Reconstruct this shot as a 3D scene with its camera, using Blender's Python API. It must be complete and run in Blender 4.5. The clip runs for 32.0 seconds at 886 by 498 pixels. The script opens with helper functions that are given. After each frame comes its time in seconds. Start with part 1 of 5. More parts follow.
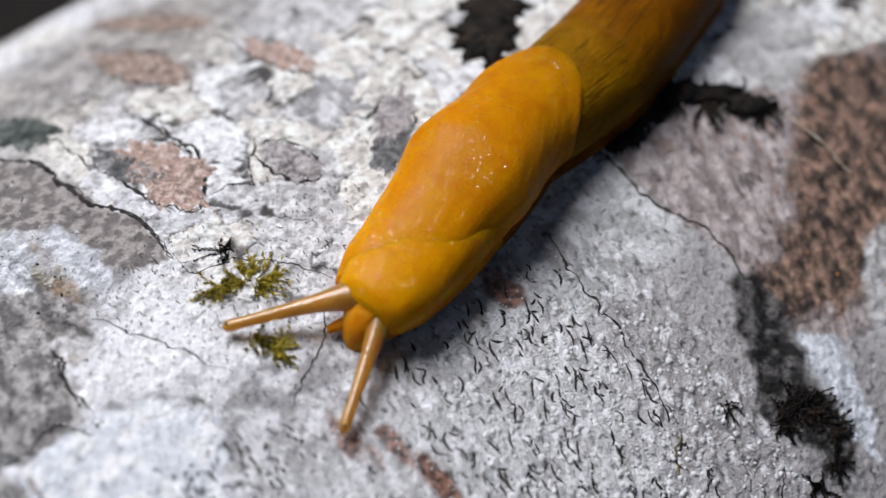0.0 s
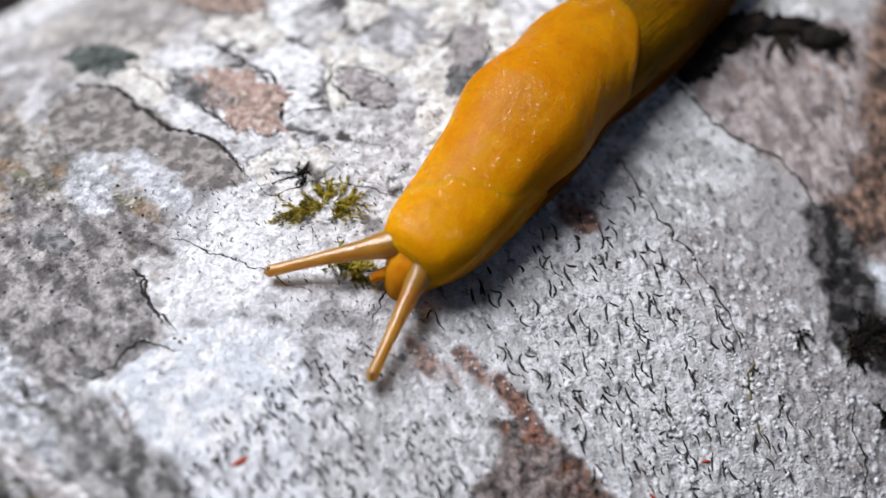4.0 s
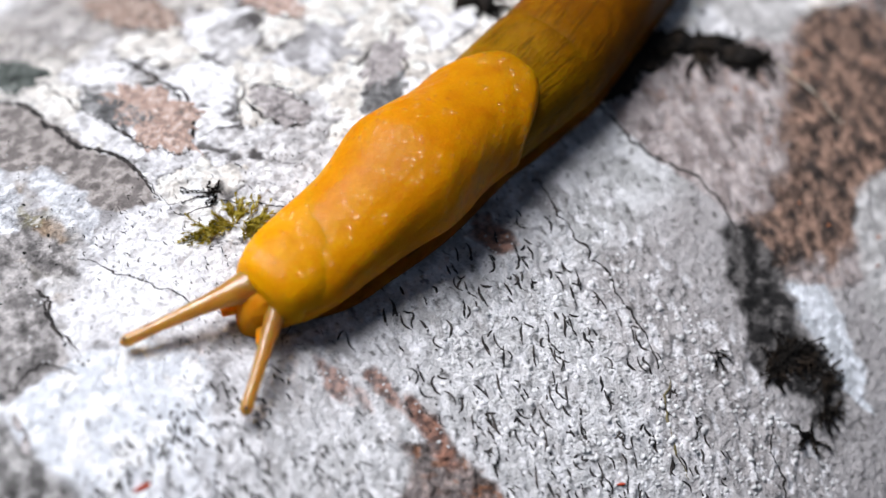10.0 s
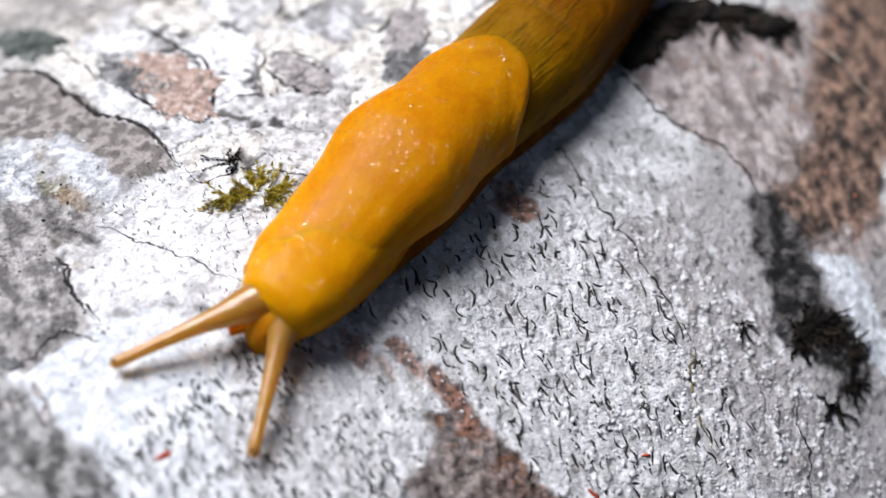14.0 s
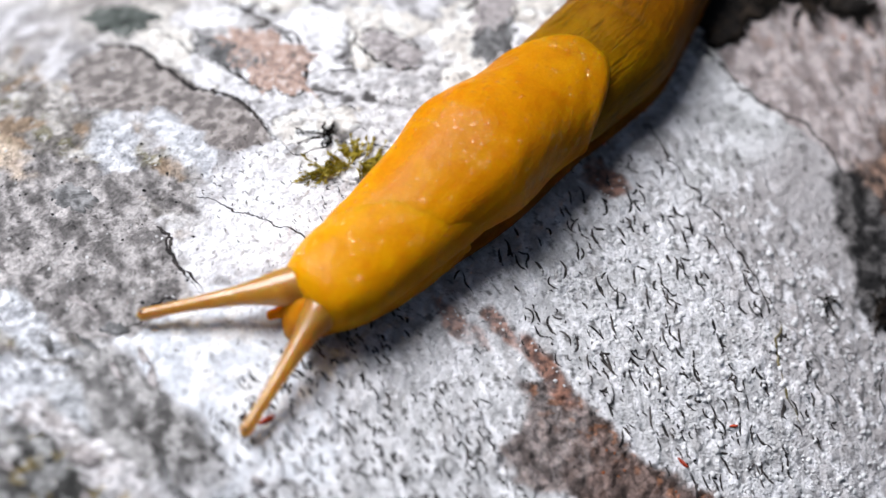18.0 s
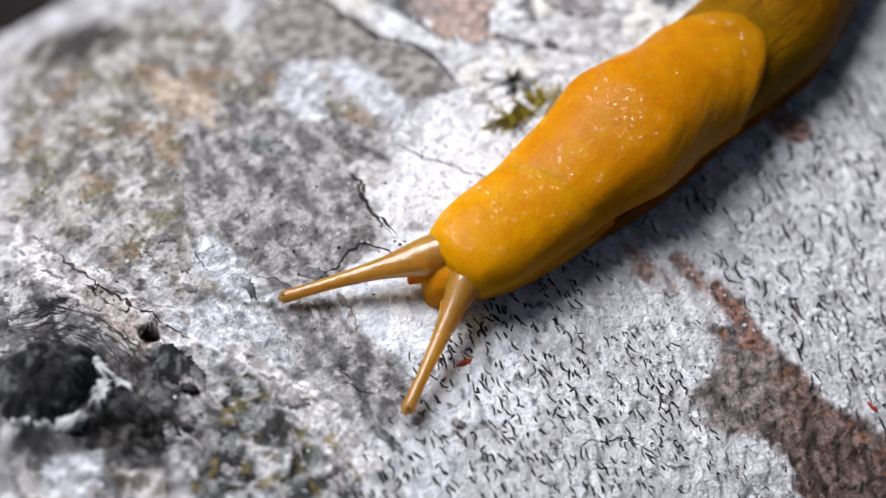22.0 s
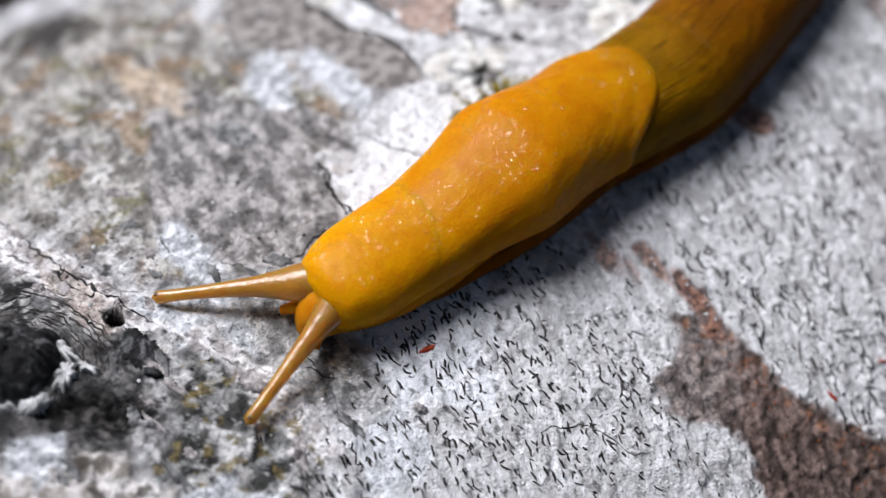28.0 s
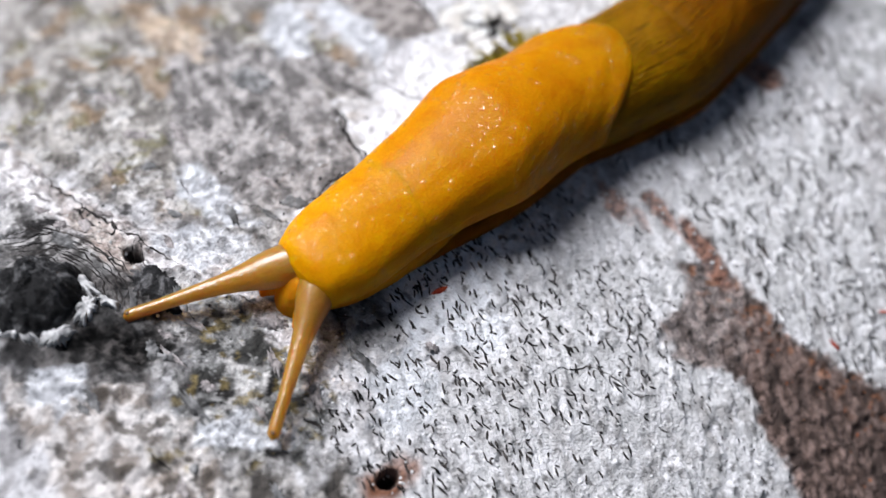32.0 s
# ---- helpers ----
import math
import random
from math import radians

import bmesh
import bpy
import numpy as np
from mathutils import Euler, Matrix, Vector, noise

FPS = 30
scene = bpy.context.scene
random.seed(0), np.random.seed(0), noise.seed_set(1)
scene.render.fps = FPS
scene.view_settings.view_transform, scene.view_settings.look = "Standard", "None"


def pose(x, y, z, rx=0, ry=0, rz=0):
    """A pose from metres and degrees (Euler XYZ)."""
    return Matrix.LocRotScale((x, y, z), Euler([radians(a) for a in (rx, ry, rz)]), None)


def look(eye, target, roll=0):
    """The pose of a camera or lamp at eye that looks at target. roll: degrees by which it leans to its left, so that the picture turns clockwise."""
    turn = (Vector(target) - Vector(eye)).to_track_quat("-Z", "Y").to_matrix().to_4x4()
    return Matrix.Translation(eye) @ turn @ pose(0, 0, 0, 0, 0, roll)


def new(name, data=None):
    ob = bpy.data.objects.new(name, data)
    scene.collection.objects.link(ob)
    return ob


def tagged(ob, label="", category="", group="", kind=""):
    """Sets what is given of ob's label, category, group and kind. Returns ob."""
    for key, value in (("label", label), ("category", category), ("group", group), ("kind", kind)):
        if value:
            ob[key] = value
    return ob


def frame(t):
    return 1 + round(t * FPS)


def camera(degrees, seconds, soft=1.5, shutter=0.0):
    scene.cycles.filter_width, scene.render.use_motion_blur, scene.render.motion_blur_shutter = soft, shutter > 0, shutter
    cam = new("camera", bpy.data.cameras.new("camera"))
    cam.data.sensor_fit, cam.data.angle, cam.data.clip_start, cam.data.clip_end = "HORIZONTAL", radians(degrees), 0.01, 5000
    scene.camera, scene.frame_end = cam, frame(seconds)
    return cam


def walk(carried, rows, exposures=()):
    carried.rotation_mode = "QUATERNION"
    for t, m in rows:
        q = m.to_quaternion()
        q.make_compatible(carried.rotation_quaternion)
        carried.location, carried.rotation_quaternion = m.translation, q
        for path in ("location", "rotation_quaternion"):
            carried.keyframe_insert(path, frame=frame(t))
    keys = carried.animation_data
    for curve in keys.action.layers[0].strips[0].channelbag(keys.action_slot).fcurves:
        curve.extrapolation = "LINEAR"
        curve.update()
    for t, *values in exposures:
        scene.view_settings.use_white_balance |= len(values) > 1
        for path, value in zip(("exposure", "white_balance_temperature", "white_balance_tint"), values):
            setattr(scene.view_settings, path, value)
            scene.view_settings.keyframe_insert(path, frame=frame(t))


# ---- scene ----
cam = camera(30, 32.0)
PATH = [
    (0, (-0.11359, -0.18861, 0.59555), (0.02958, -0.04272, 0.37596), -0.459),
    (0.5, (-0.11690, -0.18946, 0.59155), (0.02501, -0.04271, 0.37172), -0.462),
    (1, (-0.12263, -0.18759, 0.59203), (0.01437, -0.04208, 0.36830), -0.973),
    (1.5, (-0.12247, -0.18735, 0.59352), (0.01251, -0.04210, 0.36840), -1.117),
    (2, (-0.12233, -0.18496, 0.59203), (0.01316, -0.03924, 0.36751), -0.958),
    (2.5, (-0.12370, -0.18728, 0.59344), (0.01059, -0.04045, 0.36893), -1.306),
    (3, (-0.12566, -0.18755, 0.59577), (0.00945, -0.04181, 0.37103), -1.159),
    (3.5, (-0.12499, -0.18854, 0.59282), (0.01017, -0.04138, 0.36904), -1.311),
    (5.5, (-0.12193, -0.18861, 0.59363), (0.01344, -0.04385, 0.36842), -1.004),
    (6, (-0.12143, -0.18895, 0.59579), (0.01716, -0.04474, 0.37220), -0.457),
    (6.5, (-0.12049, -0.18712, 0.59718), (0.02006, -0.04233, 0.37518), -0.103),
    (7, (-0.12011, -0.18795, 0.59673), (0.02089, -0.04210, 0.37571), -0.330),
    (7.5, (-0.12025, -0.18689, 0.59641), (0.02224, -0.04176, 0.37589), -0.032),
    (8, (-0.11929, -0.18975, 0.59561), (0.02289, -0.04400, 0.37528), -0.203),
    (8.5, (-0.11878, -0.19108, 0.59418), (0.02355, -0.04468, 0.37438), -0.342),
    (9, (-0.11658, -0.19174, 0.59105), (0.02583, -0.04664, 0.37045), 0.000),
    (9.5, (-0.11640, -0.19049, 0.59019), (0.02664, -0.04689, 0.36901), 0.420),
    (10, (-0.11631, -0.19167, 0.58918), (0.02654, -0.04848, 0.36761), 0.407),
    (10.5, (-0.11550, -0.18830, 0.59078), (0.02685, -0.04552, 0.36863), 0.459),
    (11, (-0.11658, -0.18845, 0.59056), (0.02626, -0.04496, 0.36918), 0.406),
    (11.5, (-0.11863, -0.19311, 0.59036), (0.02399, -0.04885, 0.36934), 0.227),
    (12, (-0.11900, -0.19578, 0.58772), (0.02338, -0.05191, 0.36629), 0.228),
    (12.5, (-0.11863, -0.19434, 0.58776), (0.02253, -0.05136, 0.36498), 0.201),
    (13, (-0.11806, -0.19285, 0.58638), (0.02196, -0.04970, 0.36299), 0.128),
    (13.5, (-0.11729, -0.19157, 0.58465), (0.02270, -0.04868, 0.36108), 0.128),
    (15.5, (-0.12063, -0.18777, 0.58583), (0.01835, -0.04269, 0.36303), -0.267),
    (16, (-0.12178, -0.19107, 0.58489), (0.01639, -0.04634, 0.36136), -0.196),
    (16.5, (-0.12580, -0.19107, 0.58560), (0.01245, -0.04658, 0.36197), 0.048),
    (17, (-0.12580, -0.18757, 0.58831), (0.01026, -0.04362, 0.36299), -0.033),
    (17.5, (-0.12727, -0.18866, 0.58796), (0.00848, -0.04134, 0.36464), -0.582),
    (18, (-0.13122, -0.18613, 0.58646), (0.00499, -0.04079, 0.36213), -0.335),
    (18.5, (-0.13954, -0.17988, 0.58422), (-0.00779, -0.03216, 0.35878), -1.200),
    (19, (-0.14300, -0.17904, 0.58226), (-0.02003, -0.02810, 0.35402), -3.075),
    (19.5, (-0.14273, -0.17719, 0.58582), (-0.02265, -0.02802, 0.35489), -3.228),
    (20, (-0.14285, -0.17800, 0.58475), (-0.02456, -0.02782, 0.35355), -3.809),
    (20.5, (-0.14152, -0.17856, 0.58688), (-0.02330, -0.02787, 0.35598), -3.923),
    (21, (-0.14419, -0.18132, 0.58550), (-0.02578, -0.02919, 0.35564), -4.217),
    (21.5, (-0.14548, -0.18013, 0.58637), (-0.02500, -0.02927, 0.35675), -3.776),
    (22, (-0.14611, -0.17707, 0.58902), (-0.02692, -0.02511, 0.35945), -4.220),
    (22.5, (-0.14683, -0.17818, 0.58878), (-0.02608, -0.02661, 0.35977), -3.851),
    (23, (-0.14710, -0.18007, 0.58775), (-0.02675, -0.02694, 0.35957), -4.193),
    (23.5, (-0.14755, -0.17836, 0.58876), (-0.02793, -0.02638, 0.35942), -4.144),
    (24, (-0.14569, -0.17845, 0.58676), (-0.02555, -0.02797, 0.35671), -3.728),
    (24.5, (-0.14404, -0.17847, 0.58655), (-0.02480, -0.02823, 0.35587), -3.828),
    (25, (-0.14480, -0.17801, 0.58763), (-0.02451, -0.02760, 0.35762), -3.577),
    (25.5, (-0.14555, -0.17907, 0.58998), (-0.02484, -0.02880, 0.36010), -3.392),
    (27.5, (-0.14628, -0.17996, 0.59069), (-0.02460, -0.02916, 0.36166), -3.166),
    (28, (-0.14678, -0.18239, 0.58780), (-0.02405, -0.03148, 0.35940), -3.111),
    (28.5, (-0.14623, -0.18253, 0.58741), (-0.02377, -0.03251, 0.35829), -2.993),
    (29, (-0.14655, -0.18296, 0.58744), (-0.02440, -0.03297, 0.35813), -3.077),
    (29.5, (-0.14767, -0.18293, 0.58894), (-0.02483, -0.03257, 0.36024), -2.934),
    (30, (-0.14665, -0.18322, 0.58660), (-0.02296, -0.03397, 0.35763), -2.492),
    (30.5, (-0.14628, -0.18251, 0.58891), (-0.02427, -0.03292, 0.35927), -2.708),
    (31, (-0.15012, -0.18594, 0.58901), (-0.02622, -0.03558, 0.36089), -2.268),
    (31.5, (-0.15439, -0.18620, 0.58975), (-0.03041, -0.03765, 0.36049), -1.812),
    (32, (-0.15430, -0.18824, 0.58827), (-0.03346, -0.03875, 0.35794), -2.342),
]
walk(cam, [(t, look(eye, target, roll)) for t, eye, target, roll in PATH], [(0, -0.15), (1, -0.01), (3, -0.03), (6, -0.05), (7, -0.11), (8, -0.09), (9, 0.07), (10, 0.21), (12, 0.25), (13, 0.26), (16, 0.27), (17, 0.25), (18, 0.25), (19, 0.07), (22, 0.07), (25, 0.09), (28, 0.09), (30, 0.05), (31, 0.03), (32, 0.23)])

# a shallow depth of sharpness, as a close-up lens gives; the focus is pulled along as the slug comes nearer
FOCUS = new("focus_point")
cam.data.dof.focus_object = FOCUS
cam.data.dof.use_dof, cam.data.dof.focus_distance, cam.data.dof.aperture_fstop = True, 0.29, 6.3

# ---- light: an overcast forest sky, brighter from behind the log ----
SUN_UP, SUN_TURN = 64.0, -14.0
world = bpy.data.worlds.new("world")
scene.world = world
world.use_nodes = True
wn = world.node_tree
sky = wn.nodes.new("ShaderNodeTexSky")
sky.sky_type, sky.sun_disc = "NISHITA", False
sky.sun_elevation, sky.sun_rotation = radians(SUN_UP), radians(SUN_TURN)
sky.air_density, sky.dust_density = 1.0, 3.0
wn.nodes["Background"].inputs["Strength"].default_value = 0.036
wn.links.new(sky.outputs["Color"], wn.nodes["Background"].inputs["Color"])
sun = new("sun", bpy.data.lights.new("sun", "SUN"))
sun.data.energy, sun.data.angle, sun.data.color = 6.05, radians(34), (0.93, 0.935, 0.995)
e, a = radians(SUN_UP), radians(SUN_TURN)
sun.matrix_world = look((math.sin(a) * math.cos(e), math.cos(a) * math.cos(e), math.sin(e)), (0, 0, 0))

# ---- materials ----


class Nodes:
    """A small writer of node materials."""

    def __init__(self, name):
        self.mat = bpy.data.materials.new(name)
        self.mat.use_nodes = True
        self.tree = self.mat.node_tree
        self.bsdf = self.tree.nodes["Principled BSDF"]
        self.coord = self.add("ShaderNodeTexCoord").outputs["Object"]

    def add(self, kind):
        return self.tree.nodes.new(kind)

    def join(self, a, b):
        self.tree.links.new(a, b)

    def noise(self, scale, detail=4.0, rough=0.6, warp=0.0, where=None):
        n = self.add("ShaderNodeTexNoise")
        n.inputs["Scale"].default_value, n.inputs["Detail"].default_value = scale, detail
        n.inputs["Roughness"].default_value, n.inputs["Distortion"].default_value = rough, warp
        self.join(where or self.coord, n.inputs["Vector"])
        return n.outputs["Fac"]

    def stretched(self, sx, sy, sz):
        m = self.add("ShaderNodeMapping")
        m.inputs["Scale"].default_value = (sx, sy, sz)
        self.join(self.coord, m.inputs["Vector"])
        return m.outputs["Vector"]

    def ramp(self, fac, *stops):
        r = self.add("ShaderNodeValToRGB")
        el = r.color_ramp.elements
        while len(el) < len(stops):
            el.new(0.5)
        for one, (place, colour) in zip(el, stops):
            one.position = place
            one.color = (*colour, 1) if isinstance(colour, tuple) else (colour, colour, colour, 1)
        self.join(fac, r.inputs["Fac"])
        return r.outputs["Color"]

    def mix(self, fac, a, b, blend="MIX"):
        m = self.add("ShaderNodeMix")
        m.data_type, m.blend_type = "RGBA", blend
        for socket, value in ((m.inputs[0], fac), (m.inputs[6], a), (m.inputs[7], b)):
            if isinstance(value, bpy.types.NodeSocket):
                self.join(value, socket)
            elif isinstance(value, tuple):
                socket.default_value = (*value, 1)
            else:
                socket.default_value = value
        return m.outputs[2]

    def done(self, colour, rough=0.85, heights=(), **more):
        if isinstance(colour, tuple):
            self.bsdf.inputs["Base Color"].default_value = (*colour, 1)
        else:
            self.join(colour, self.bsdf.inputs["Base Color"])
        if isinstance(rough, bpy.types.NodeSocket):
            self.join(rough, self.bsdf.inputs["Roughness"])
        else:
            self.bsdf.inputs["Roughness"].default_value = rough
        last = None
        for height, distance in heights:
            b = self.add("ShaderNodeBump")
            b.inputs["Distance"].default_value, b.inputs["Strength"].default_value = distance, 1.0
            self.join(height, b.inputs["Height"])
            if last:
                self.join(last, b.inputs["Normal"])
            last = b.outputs["Normal"]
        if last:
            self.join(last, self.bsdf.inputs["Normal"])
        for key, value in more.items():
            self.bsdf.inputs[key.replace("_", " ")].default_value = value
        return self.mat


def crust_material(name, dark, mid, light, scale=900.0, low=0.36, high=0.64, bump=0.00025):
    """Grainy lichen or bark: three tones broken up at two sizes."""
    n = Nodes(name)
    coarse = n.ramp(n.noise(scale * 0.28, 5, 0.7, 0.6), (low, dark), (0.5, mid), (high, light))
    fine = n.ramp(n.noise(scale * 1.6, 4, 0.7), (0.3, 0.66), (0.52, 1.0), (0.75, 1.12))
    return n.done(n.mix(1.0, coarse, fine, "MULTIPLY"), 0.9, ((n.noise(scale, 5, 0.7), bump), (n.noise(scale * 3, 3, 0.6), bump * 0.4)), Specular_IOR_Level=0.25)


def bark_material():
    n = Nodes("lichen_bark")
    att = n.add("ShaderNodeAttribute")
    att.attribute_name = "lichen"
    fine = n.ramp(n.noise(1500, 4, 0.75), (0.28, 0.72), (0.5, 1.0), (0.72, 1.1))
    mid = n.ramp(n.noise(360, 6, 0.75, 0.8), (0.3, 0.62), (0.5, 1.0), (0.7, 1.12))
    pits = n.ramp(n.noise(700, 3, 0.65, 0.6), (0.29, 0.25), (0.35, 1.0))
    colour = n.mix(1.0, n.mix(1.0, att.outputs["Color"], fine, "MULTIPLY"), mid, "MULTIPLY")
    colour = n.mix(1.0, colour, pits, "MULTIPLY")
    zone = n.add("ShaderNodeAttribute")
    zone.attribute_name = "worn"
    speck = n.ramp(n.noise(560, 9, 0.78, 0.5), (0.37, 0.28), (0.45, 0.8), (0.53, 1.1), (0.65, 1.6))
    colour = n.mix(zone.outputs["Fac"], colour, n.mix(1.0, colour, speck, "MULTIPLY"))
    return n.done(colour, 0.88, ((n.noise(520, 5, 0.7), 0.0015), (n.noise(1700, 4, 0.7), 0.0005)), Specular_IOR_Level=0.3)


def slug_material(name, a, b, c, scale, bump, grooves=False, rough=0.1, shine=1.0, along=(), wrinkles=1.0, dry=0.02, gloss=0.08, clear=0.0):
    """Wet slug skin: mottled, slightly translucent, glossy with mucus; along tints it from its rear (x in mm) to its front."""
    n = Nodes(name)
    colour = n.ramp(n.noise(scale * 0.10, 4, 0.6, 0.5), (0.3, a), (0.52, b), (0.75, c))
    fine = n.ramp(n.noise(scale * 1.5, 3, 0.6), (0.3, 0.9), (0.7, 1.07))
    colour = n.mix(1.0, colour, fine, "MULTIPLY")
    if along:
        split = n.add("ShaderNodeSeparateXYZ")
        n.join(n.coord, split.inputs[0])
        reach = n.add("ShaderNodeMapRange")
        n.join(split.outputs["X"], reach.inputs["Value"])
        reach.inputs["From Min"].default_value, reach.inputs["From Max"].default_value = along[0][0] / 1000, along[-1][0] / 1000
        low, span = along[0][0], along[-1][0] - along[0][0]
        tint = n.ramp(reach.outputs["Result"], *[((x - low) / span, rgb) for x, rgb in along])
        colour = n.mix(1.0, colour, tint, "MULTIPLY")
    heights = [(n.ramp(n.noise(scale, 3, 0.6), (0.45, 0.0), (0.8, 1.0)), bump)]
    if grooves:
        lines = n.noise(1.0, 3, 0.55, 0.5, n.stretched(75, 1150, 900))
        seams = n.ramp(lines, (0.37, 0.45), (0.45, 1.0))
        cells = n.noise(1.0, 3, 0.6, 0.5, n.stretched(300, 1300, 1000))
        colour = n.mix(0.7, colour, n.mix(1.0, colour, seams, "MULTIPLY"))
        heights += [(seams, 0.00012), (cells, 0.0002)]
    made = n.done(colour, 0.45 if gloss < 0.2 else 0.38, heights, Subsurface_Weight=0.55, Subsurface_Scale=0.005, Subsurface_Radius=(1.0, 0.35, 0.03), Specular_IOR_Level=gloss, Coat_Roughness=rough, Coat_IOR=1.5, Transmission_Weight=clear, IOR=1.36)
    # small rounded warts, and the film of mucus over them
    wart = n.add("ShaderNodeTexVoronoi")
    wart.feature, wart.inputs["Scale"].default_value, wart.inputs["Smoothness"].default_value = "SMOOTH_F1", 680, 0.3
    n.join(n.coord, wart.inputs["Vector"])
    dome = n.ramp(wart.outputs["Distance"], (0.1, 1.0), (0.55, 0.0))
    where = n.ramp(n.noise(170, 3, 0.6), (0.37, 0.1), (0.58, 1.0))
    bumps = n.mix(1.0, n.mix(1.0, dome, n.ramp(n.noise(1100, 3, 0.6), (0.3, 0.35), (0.6, 1.0)), "MULTIPLY"), where, "MULTIPLY")
    film = None
    for height, depth in ((n.noise(230, 2, 0.5), 0.0003 * wrinkles), (bumps, 0.00034 * wrinkles), (n.noise(1500, 2, 0.5), 0.00008 * wrinkles)):
        b = n.add("ShaderNodeBump")
        b.inputs["Distance"].default_value = depth
        n.join(height, b.inputs["Height"])
        if film:
            n.join(film, b.inputs["Normal"])
        film = b.outputs["Normal"]
    n.join(film, n.bsdf.inputs["Coat Normal"])
    wet = n.ramp(bumps, (0.22, 0.02 + dry * 0.75), (0.46, 1.0))
    n.join(n.mix(1.0, wet, (shine, shine, shine), "MULTIPLY"), n.bsdf.inputs["Coat Weight"])
    return made


BARK = bark_material()
PINK = crust_material("pink_lichen", (0.13, 0.115, 0.11), (0.37, 0.25, 0.20), (0.54, 0.46, 0.42), scale=2300, low=0.37, high=0.62)
ORANGE = crust_material("orange_brown_bark", (0.10, 0.085, 0.078), (0.27, 0.185, 0.145), (0.42, 0.355, 0.31), scale=2300, low=0.38, high=0.62)
GREY = crust_material("grey_lichen", (0.08, 0.075, 0.075), (0.28, 0.255, 0.25), (0.46, 0.43, 0.42), scale=1600)
DARK = crust_material("dark_lichen", (0.035, 0.035, 0.035), (0.11, 0.11, 0.11), (0.26, 0.26, 0.26))
GREEN = crust_material("dark_green_lichen", (0.025, 0.03, 0.027), (0.06, 0.07, 0.062), (0.15, 0.16, 0.15))
WHITE = crust_material("white_lichen", (0.42, 0.43, 0.45), (0.62, 0.635, 0.66), (0.70, 0.71, 0.73), low=0.28)
GRAIN = crust_material("lichen_grain", (0.36, 0.36, 0.355), (0.52, 0.52, 0.515), (0.62, 0.62, 0.62))
OLIVE = crust_material("olive_moss", (0.03, 0.025, 0.012), (0.10, 0.085, 0.035), (0.20, 0.17, 0.10))
RUST = crust_material("rust_spot", (0.16, 0.04, 0.012), (0.30, 0.09, 0.03), (0.36, 0.17, 0.09))
BLACK = crust_material("black_bark", (0.004, 0.004, 0.004), (0.012, 0.012, 0.013), (0.06, 0.063, 0.066), scale=600, bump=0.0009)
KNOT = crust_material("knot_bark", (0.006, 0.006, 0.006), (0.025, 0.025, 0.026), (0.30, 0.30, 0.305), scale=900, low=0.34, high=0.72, bump=0.0012)
LINE = crust_material("black_seam", (0.008, 0.007, 0.007), (0.022, 0.019, 0.018), (0.07, 0.06, 0.055))
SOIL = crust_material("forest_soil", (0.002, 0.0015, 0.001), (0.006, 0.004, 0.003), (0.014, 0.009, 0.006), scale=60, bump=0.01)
MOSS = crust_material("green_moss", (0.10, 0.09, 0.008), (0.36, 0.28, 0.025), (0.5, 0.43, 0.09), bump=0.0001)
# brown taken down to near black, so the mats carry shade beside the slug too
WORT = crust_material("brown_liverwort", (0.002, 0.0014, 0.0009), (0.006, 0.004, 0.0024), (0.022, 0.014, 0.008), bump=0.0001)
STRAW = crust_material("dry_straw", (0.20, 0.15, 0.10), (0.38, 0.31, 0.24), (0.5, 0.45, 0.38), bump=0.0001)
CHIP = crust_material("red_chip", (0.20, 0.02, 0.008), (0.38, 0.05, 0.02), (0.5, 0.12, 0.05), bump=0.0001)
MANTLE = slug_material("mantle_skin", (0.44, 0.147, 0.0), (0.50, 0.190, 0.0), (0.54, 0.224, 0.0), 1700, 0.00005, along=((-32, (0.55, 0.6, 1.0)), (-24, (0.72, 0.74, 1.0)), (-6, (0.80, 0.76, 1.0)), (6, (0.88, 0.88, 1.0)), (24, (0.95, 1.0, 1.0))))
MANTLE_FRONT = slug_material("mantle_front_skin", (0.44, 0.147, 0.0), (0.50, 0.190, 0.0), (0.54, 0.224, 0.0), 1700, 0.00005, along=((-34, (0.88, 0.87, 1.0)), (-18, (0.94, 1.0, 1.0)), (0, (1.02, 1.16, 1.0))))
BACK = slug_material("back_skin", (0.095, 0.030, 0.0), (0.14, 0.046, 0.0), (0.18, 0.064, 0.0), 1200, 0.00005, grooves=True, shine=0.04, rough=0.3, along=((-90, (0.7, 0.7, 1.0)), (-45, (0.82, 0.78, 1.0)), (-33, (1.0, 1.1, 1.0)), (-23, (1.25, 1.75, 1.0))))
HEAD_SKIN = slug_material("head_skin", (0.40, 0.135, 0.002), (0.48, 0.18, 0.004), (0.53, 0.23, 0.01), 1900, 0.00006, shine=0.4, rough=0.2, wrinkles=0.5)
FOOT = slug_material("foot_skin", (0.15, 0.04, 0.0), (0.20, 0.058, 0.0), (0.26, 0.085, 0.0), 1500, 0.00008, grooves=True, shine=0.15, rough=0.25, wrinkles=0.5)
HORN = slug_material("tentacle_skin", (0.47, 0.215, 0.012), (0.53, 0.26, 0.02), (0.57, 0.31, 0.04), 2600, 0.00006, shine=1.0, rough=0.2, wrinkles=0.3, dry=0.9, gloss=0.3, clear=0.55)
EYE = Nodes("eye_spot").done((0.10, 0.045, 0.012), 0.5)

# ---- the log: a surface with places given in millimetres along it (u) and round it (v) ----
R, AXIS_Z = 184.4, 185.0


